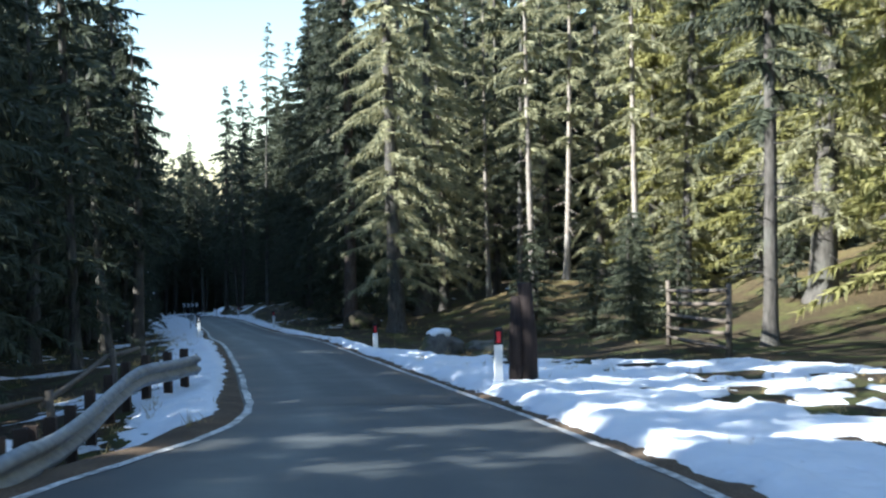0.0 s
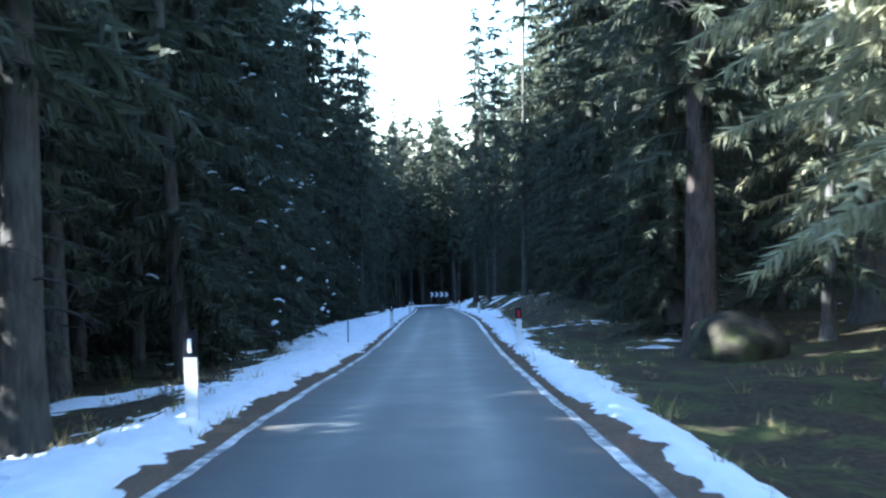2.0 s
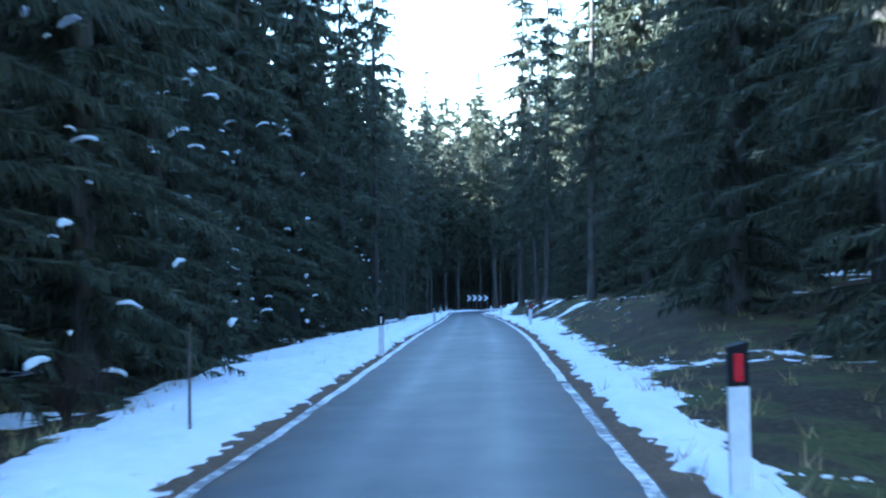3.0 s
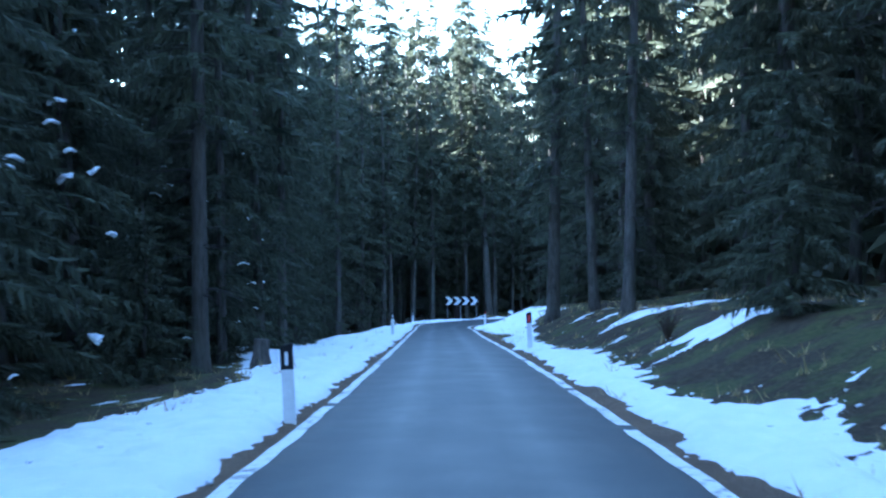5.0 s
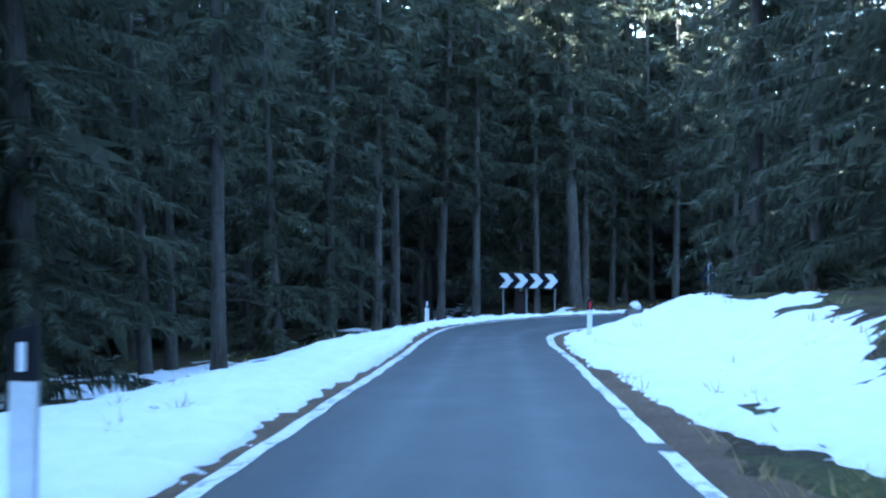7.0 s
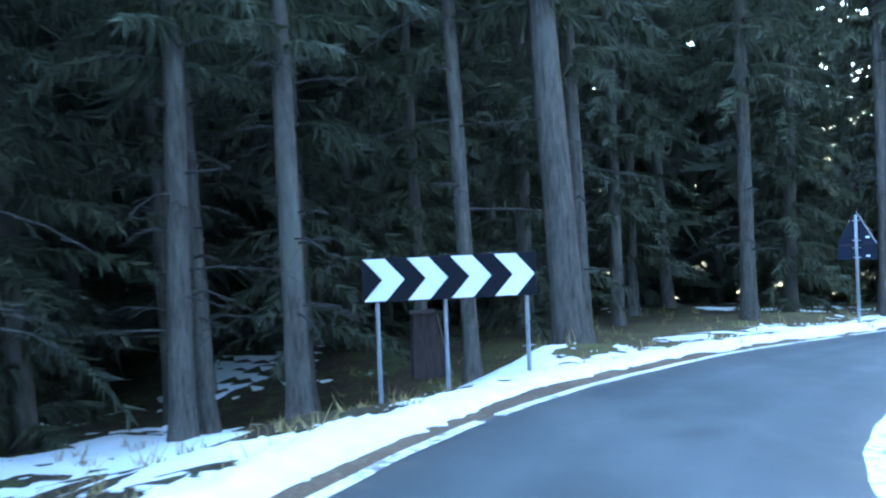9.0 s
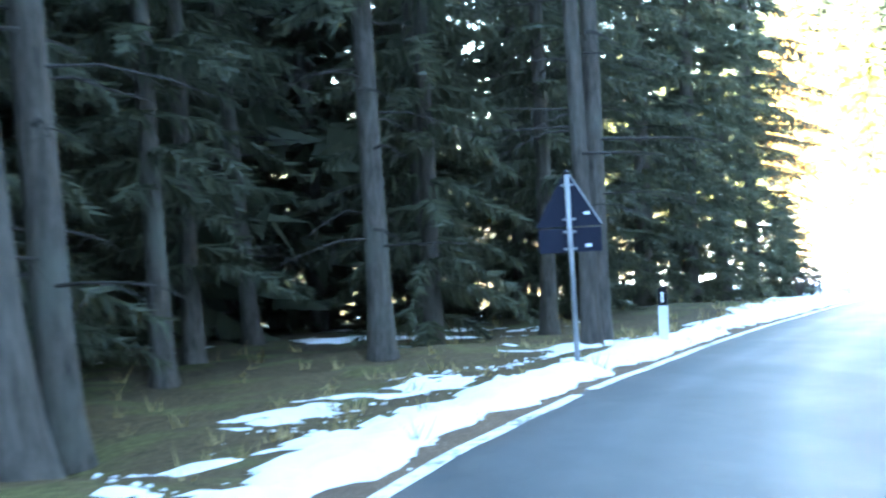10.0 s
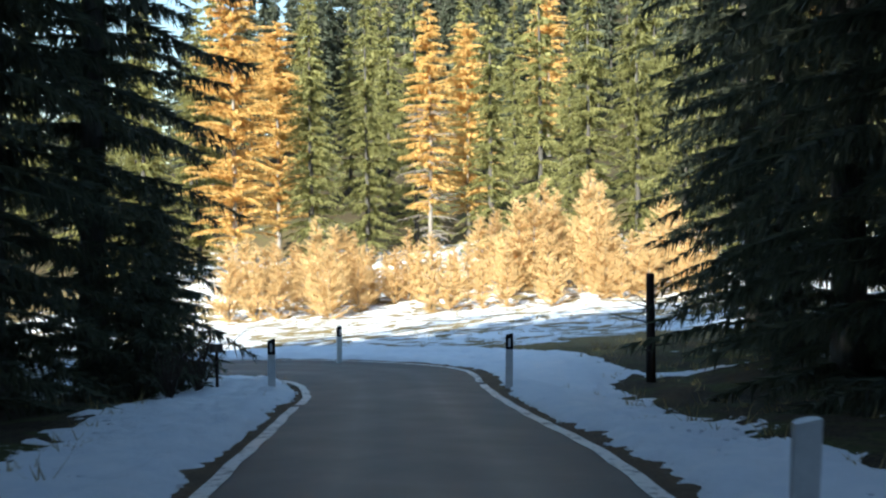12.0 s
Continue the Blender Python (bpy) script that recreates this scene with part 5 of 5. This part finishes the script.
boulder("boulder", "dark boulder with a cap of snow", 7.95, -6.1, (0.72, 0.62, 0.74), 1, cap=True)
boulder("boulder", "low mossy boulder under a spruce", 8.85, 15.0, (1.35, 1.0, 1.0), 2, MOSS_ROCK)
boulder("boulder", "low dark stone by the snow", 9.6, -5.6, (0.9, 0.5, 0.36), 3)
boulder("boulder", "small stone with a cap of snow", -4.6, 60.6, (0.45, 0.4, 0.34), 4, cap=True)
boulder("boulder", "dark stone in the snow of the inner bend", 4.0, 115.3, (0.3, 0.3, 0.42), 6, cap=True)


def stump(x, y, h, r_, snow=False):
    root = tagged(new("tree_stump"), "weathered dark tree stump by the snow", "stump")
    v, f = tube([(0, 0, -0.2), (0, 0, 0.05), (0.01, 0, h * 0.5), (0.03, 0.01, h)], [r_ * 1.6, r_ * 1.35, r_, r_ * 0.95], 11)
    part("wood", mesh_of("wood", v, f, BARK, True), None, root)
    if snow:
        bm = bmesh.new()
        bmesh.ops.create_icosphere(bm, subdivisions=2, radius=1.0, matrix=Matrix.Translation((0.03, 0, h)) @ Matrix.Diagonal((r_ * 0.95, r_ * 0.95, 0.06, 1)))
        part("snow_cap", bm, SNOW, root, "cap of snow", smooth=True)
    return place(root, x, y)


stump(-2.0, 71.0, 0.55, 0.16)


def board_box():
    """Dark box of boards with a pale slanting side."""
    root = tagged(new("wooden_box"), "dark wooden box with a pale slanting side board", "box")
    bm = bmesh.new()
    lo = [bm.verts.new(p) for p in ((-0.30, -0.22, -0.1), (0.26, -0.22, -0.1), (0.26, 0.26, -0.1), (-0.30, 0.26, -0.1))]
    hi = [bm.verts.new(p) for p in ((-0.26, -0.17, 0.84), (0.08, -0.17, 0.84), (0.08, 0.22, 0.84), (-0.26, 0.22, 0.84))]
    bm.faces.new(lo[::-1])
    bm.faces.new(hi)
    for q in range(4):
        bm.faces.new((lo[q], lo[(q + 1) % 4], hi[(q + 1) % 4], hi[q]))
    bmesh.ops.bevel(bm, geom=bm.edges[:], offset=0.012, segments=1, affect="EDGES")
    part("body", bm, DARK_WOOD, root)
    ang = math.atan2(0.18, 0.94)
    part("side_board", one_box((0.025, 0.46, 0.95), (0.19, 0.02, 0.38), 0.006, Matrix.Rotation(-ang, 4, "Y")), OLD_WOOD, root, "pale slanting board")
    part("lid", one_box((0.40, 0.46, 0.03), (-0.09, 0.03, 0.86), 0.008), DARK_WOOD, root)
    return root


place(board_box(), 0.45, 128.75, 6, z=-8.2)


def snow_stake(x, y, h, label="thin reddish snow stake by the road"):
    root = tagged(new("snow_stake"), label, "stake")
    pipe("rod", [(0, 0, -0.2), (0.01, 0, h * 0.5), (0.03, 0, h)], [0.014, 0.013, 0.011], BARK_RED, root, sides=7)
    return place(root, x, y)


snow_stake(0.95, 21.0, 1.0)


def small_sign(x, y, turn):
    """Little grey board on a dark stake."""
    root = tagged(new("marker_sign"), "small grey board on a dark stake", "sign")
    pipe("stake", [(0, 0, -0.2), (0, 0, 0.78)], 0.025, DARK_WOOD, root, sides=8)
    part("board", one_box((0.22, 0.02, 0.14), (0, -0.03, 0.72), 0.004), OLD_WOOD, root)
    return place(root, x, y, turn)


small_sign(27.9, 150.6, -50)


def road_patch(y0, y1, u0, u1, name="road_patch"):
    """A dark strip on the asphalt."""
    i0, i1 = (int(np.argmin(np.abs(CENTRE[:400, 1] - y))) for y in (y0, y1))
    st = list(range(i0, i1 + 1))
    rows = []
    for q in st:
        wob = 0.05 * math.sin(q * 2.1)
        rows.append([HALF[q] * (u0 + wob + (u1 - u0) * w) for w in (0, 0.25, 0.5, 0.75, 1.0)])
    tagged(new(name, ribbon(name, st, rows, DARK_STRIP, 0.005)), "dark patch across the road surface", "road patch", kind="structure")


road_patch(-22.5, -21.3, -0.55, 0.75)


def snag(x, y, h):
    root = tagged(new("dead_stem"), "dark broken stem standing in the snow", "tree")
    pipe("stem", [(0, 0, -0.3), (0.01, 0, h * 0.4), (0.02, 0.01, h * 0.8), (0.0, 0.0, h)], [0.095, 0.08, 0.075, 0.07], DARK_WOOD, root, sides=9)
    part("dead_branch", twigs_mesh("dead_branch", 8, 0.5, h * 0.75, 6, 0.7, TWIG, 0.018, -0.2), None, root, "short dead branches")["kind"] = "stuff"
    return place(root, x, y)


snag(33.6, 145.8, 1.9)


def shrub(x, y, size, seed):
    """A bare shrub: many thin upright twigs."""
    rr = random.Random(seed)
    root = tagged(new("bare_shrub"), "leafless dark shrub with thin upright twigs in snow", "shrub", "bare shrubs by the road")
    verts, faces = [], []
    for _ in range(34):
        a, ln = rr.uniform(0, 6.28), size * rr.uniform(0.5, 1.1)
        out = rr.uniform(0.15, 0.75)
        pts = [(math.cos(a) * ln * out * u * (0.6 + 0.4 * u), math.sin(a) * ln * out * u * (0.6 + 0.4 * u), ln * u * (1 - 0.18 * out * u)) for u in (0, 0.35, 0.7, 1.0)]
        v, f = tube(pts, [0.011, 0.008, 0.006, 0.002], 4)
        k_ = len(verts)
        verts.extend(v)
        faces.extend(tuple(i + k_ for i in q) for q in f)
        for u in (0.45, 0.65, 0.85):
            p = Vector(pts[1]).lerp(Vector(pts[3]), (u - 0.35) / 0.65)
            w = rr.uniform(0, 6.28)
            e = p + Vector((math.cos(w), math.sin(w), 0.7)) * ln * 0.2
            v, f = tube([p, p.lerp(e, 0.5) + Vector((0, 0, 0.02)), e], [0.005, 0.004, 0.0015], 3)
            k_ = len(verts)
            verts.extend(v)
            faces.extend(tuple(i + k_ for i in q) for q in f)
    part("brushwood", mesh_of("brushwood", verts, faces, SHRUB), None, root)["kind"] = "stuff"
    return place(root, x, y)


for q, (x, y, size) in enumerate(((27.2, 150.2, 1.1), (26.2, 149.6, 0.8), (28.2, 151.9, 0.9), (-3.3, 61.8, 0.8), (-2.6, 56.0, 0.7), (5.6, 69.0, 0.6), (-1.6, 24.5, 0.9), (-1.9, 26.4, 1.0))):
    shrub(x, y, size, 40 + q)


def grass():
    """Dry tufts that poke out along the verges, at the rims of the snow and on the bank."""
    rr = np.random.RandomState(12)
    n = 8000
    run = rr.uniform(S0 - 4, S0 + 215, n)
    q = np.clip((run / STEP).astype(int), 0, len(STATIONS) - 1)
    sgn = rr.choice((-1, 1), n)
    off = HALF[q] + 0.35 + 7.5 * rr.rand(n) ** 1.6
    p = CENTRE[q] + (sgn * off)[:, None] * ACROSS[q]
    i, d = nearest(p[:, 0], p[:, 1])
    dep = snow_depth(p[:, 0], p[:, 1], i, d)
    e = np.abs(d) - HALF[i]
    keep = (e > 0.3) & (dep < 0.035) & (rr.rand(n) < np.where(dep > -0.05, 0.8, 0.35))
    p = p[keep]
    m = 1500
    w, far = math.atan2(MEADOW_WAY[0], MEADOW_WAY[1]) + np.radians(rr.uniform(-12, 18, m)), 20 + 42 * rr.rand(m)
    q = MEADOW_EYE + far[:, None] * np.stack([np.sin(w), np.cos(w)], 1)
    i, d = nearest(q[:, 0], q[:, 1])
    tufty = fbm(q[:, 0] * 0.35, q[:, 1] * 0.35, 2)
    p = np.vstack([p, q[(np.abs(d) - HALF[i] > 1.6) & (tufty > 0.05)]])
    z = ground_z(p[:, 0], p[:, 1])
    blocks = []
    for (x, y), zz in zip(p, z):
        k_ = rr.randint(7, 13)
        a = rr.uniform(0, 6.28, k_)
        ln = rr.uniform(0.08, 0.26, k_) * rr.uniform(0.7, 1.3)
        base = np.stack([x + rr.normal(0, 0.05, k_), y + rr.normal(0, 0.05, k_), np.full(k_, zz - 0.01)], 1)
        tip = base + np.stack([np.cos(a) * ln * 0.7, np.sin(a) * ln * 0.7, ln * rr.uniform(0.4, 1.0, k_)], 1)
        side = np.stack([-np.sin(a), np.cos(a), 0 * a], 1) * 0.008
        blocks.append(np.stack([base - side, base + side, tip], 1).reshape(-1, 3))
    v = np.vstack(blocks)
    me = mesh_of("grass", v.tolist(), np.arange(len(v)).reshape(-1, 3).tolist(), DRYGRASS)
    tagged(new("grass", me), "dry brown grass tufts at the rims of the snow", "grass", kind="stuff")


grass()
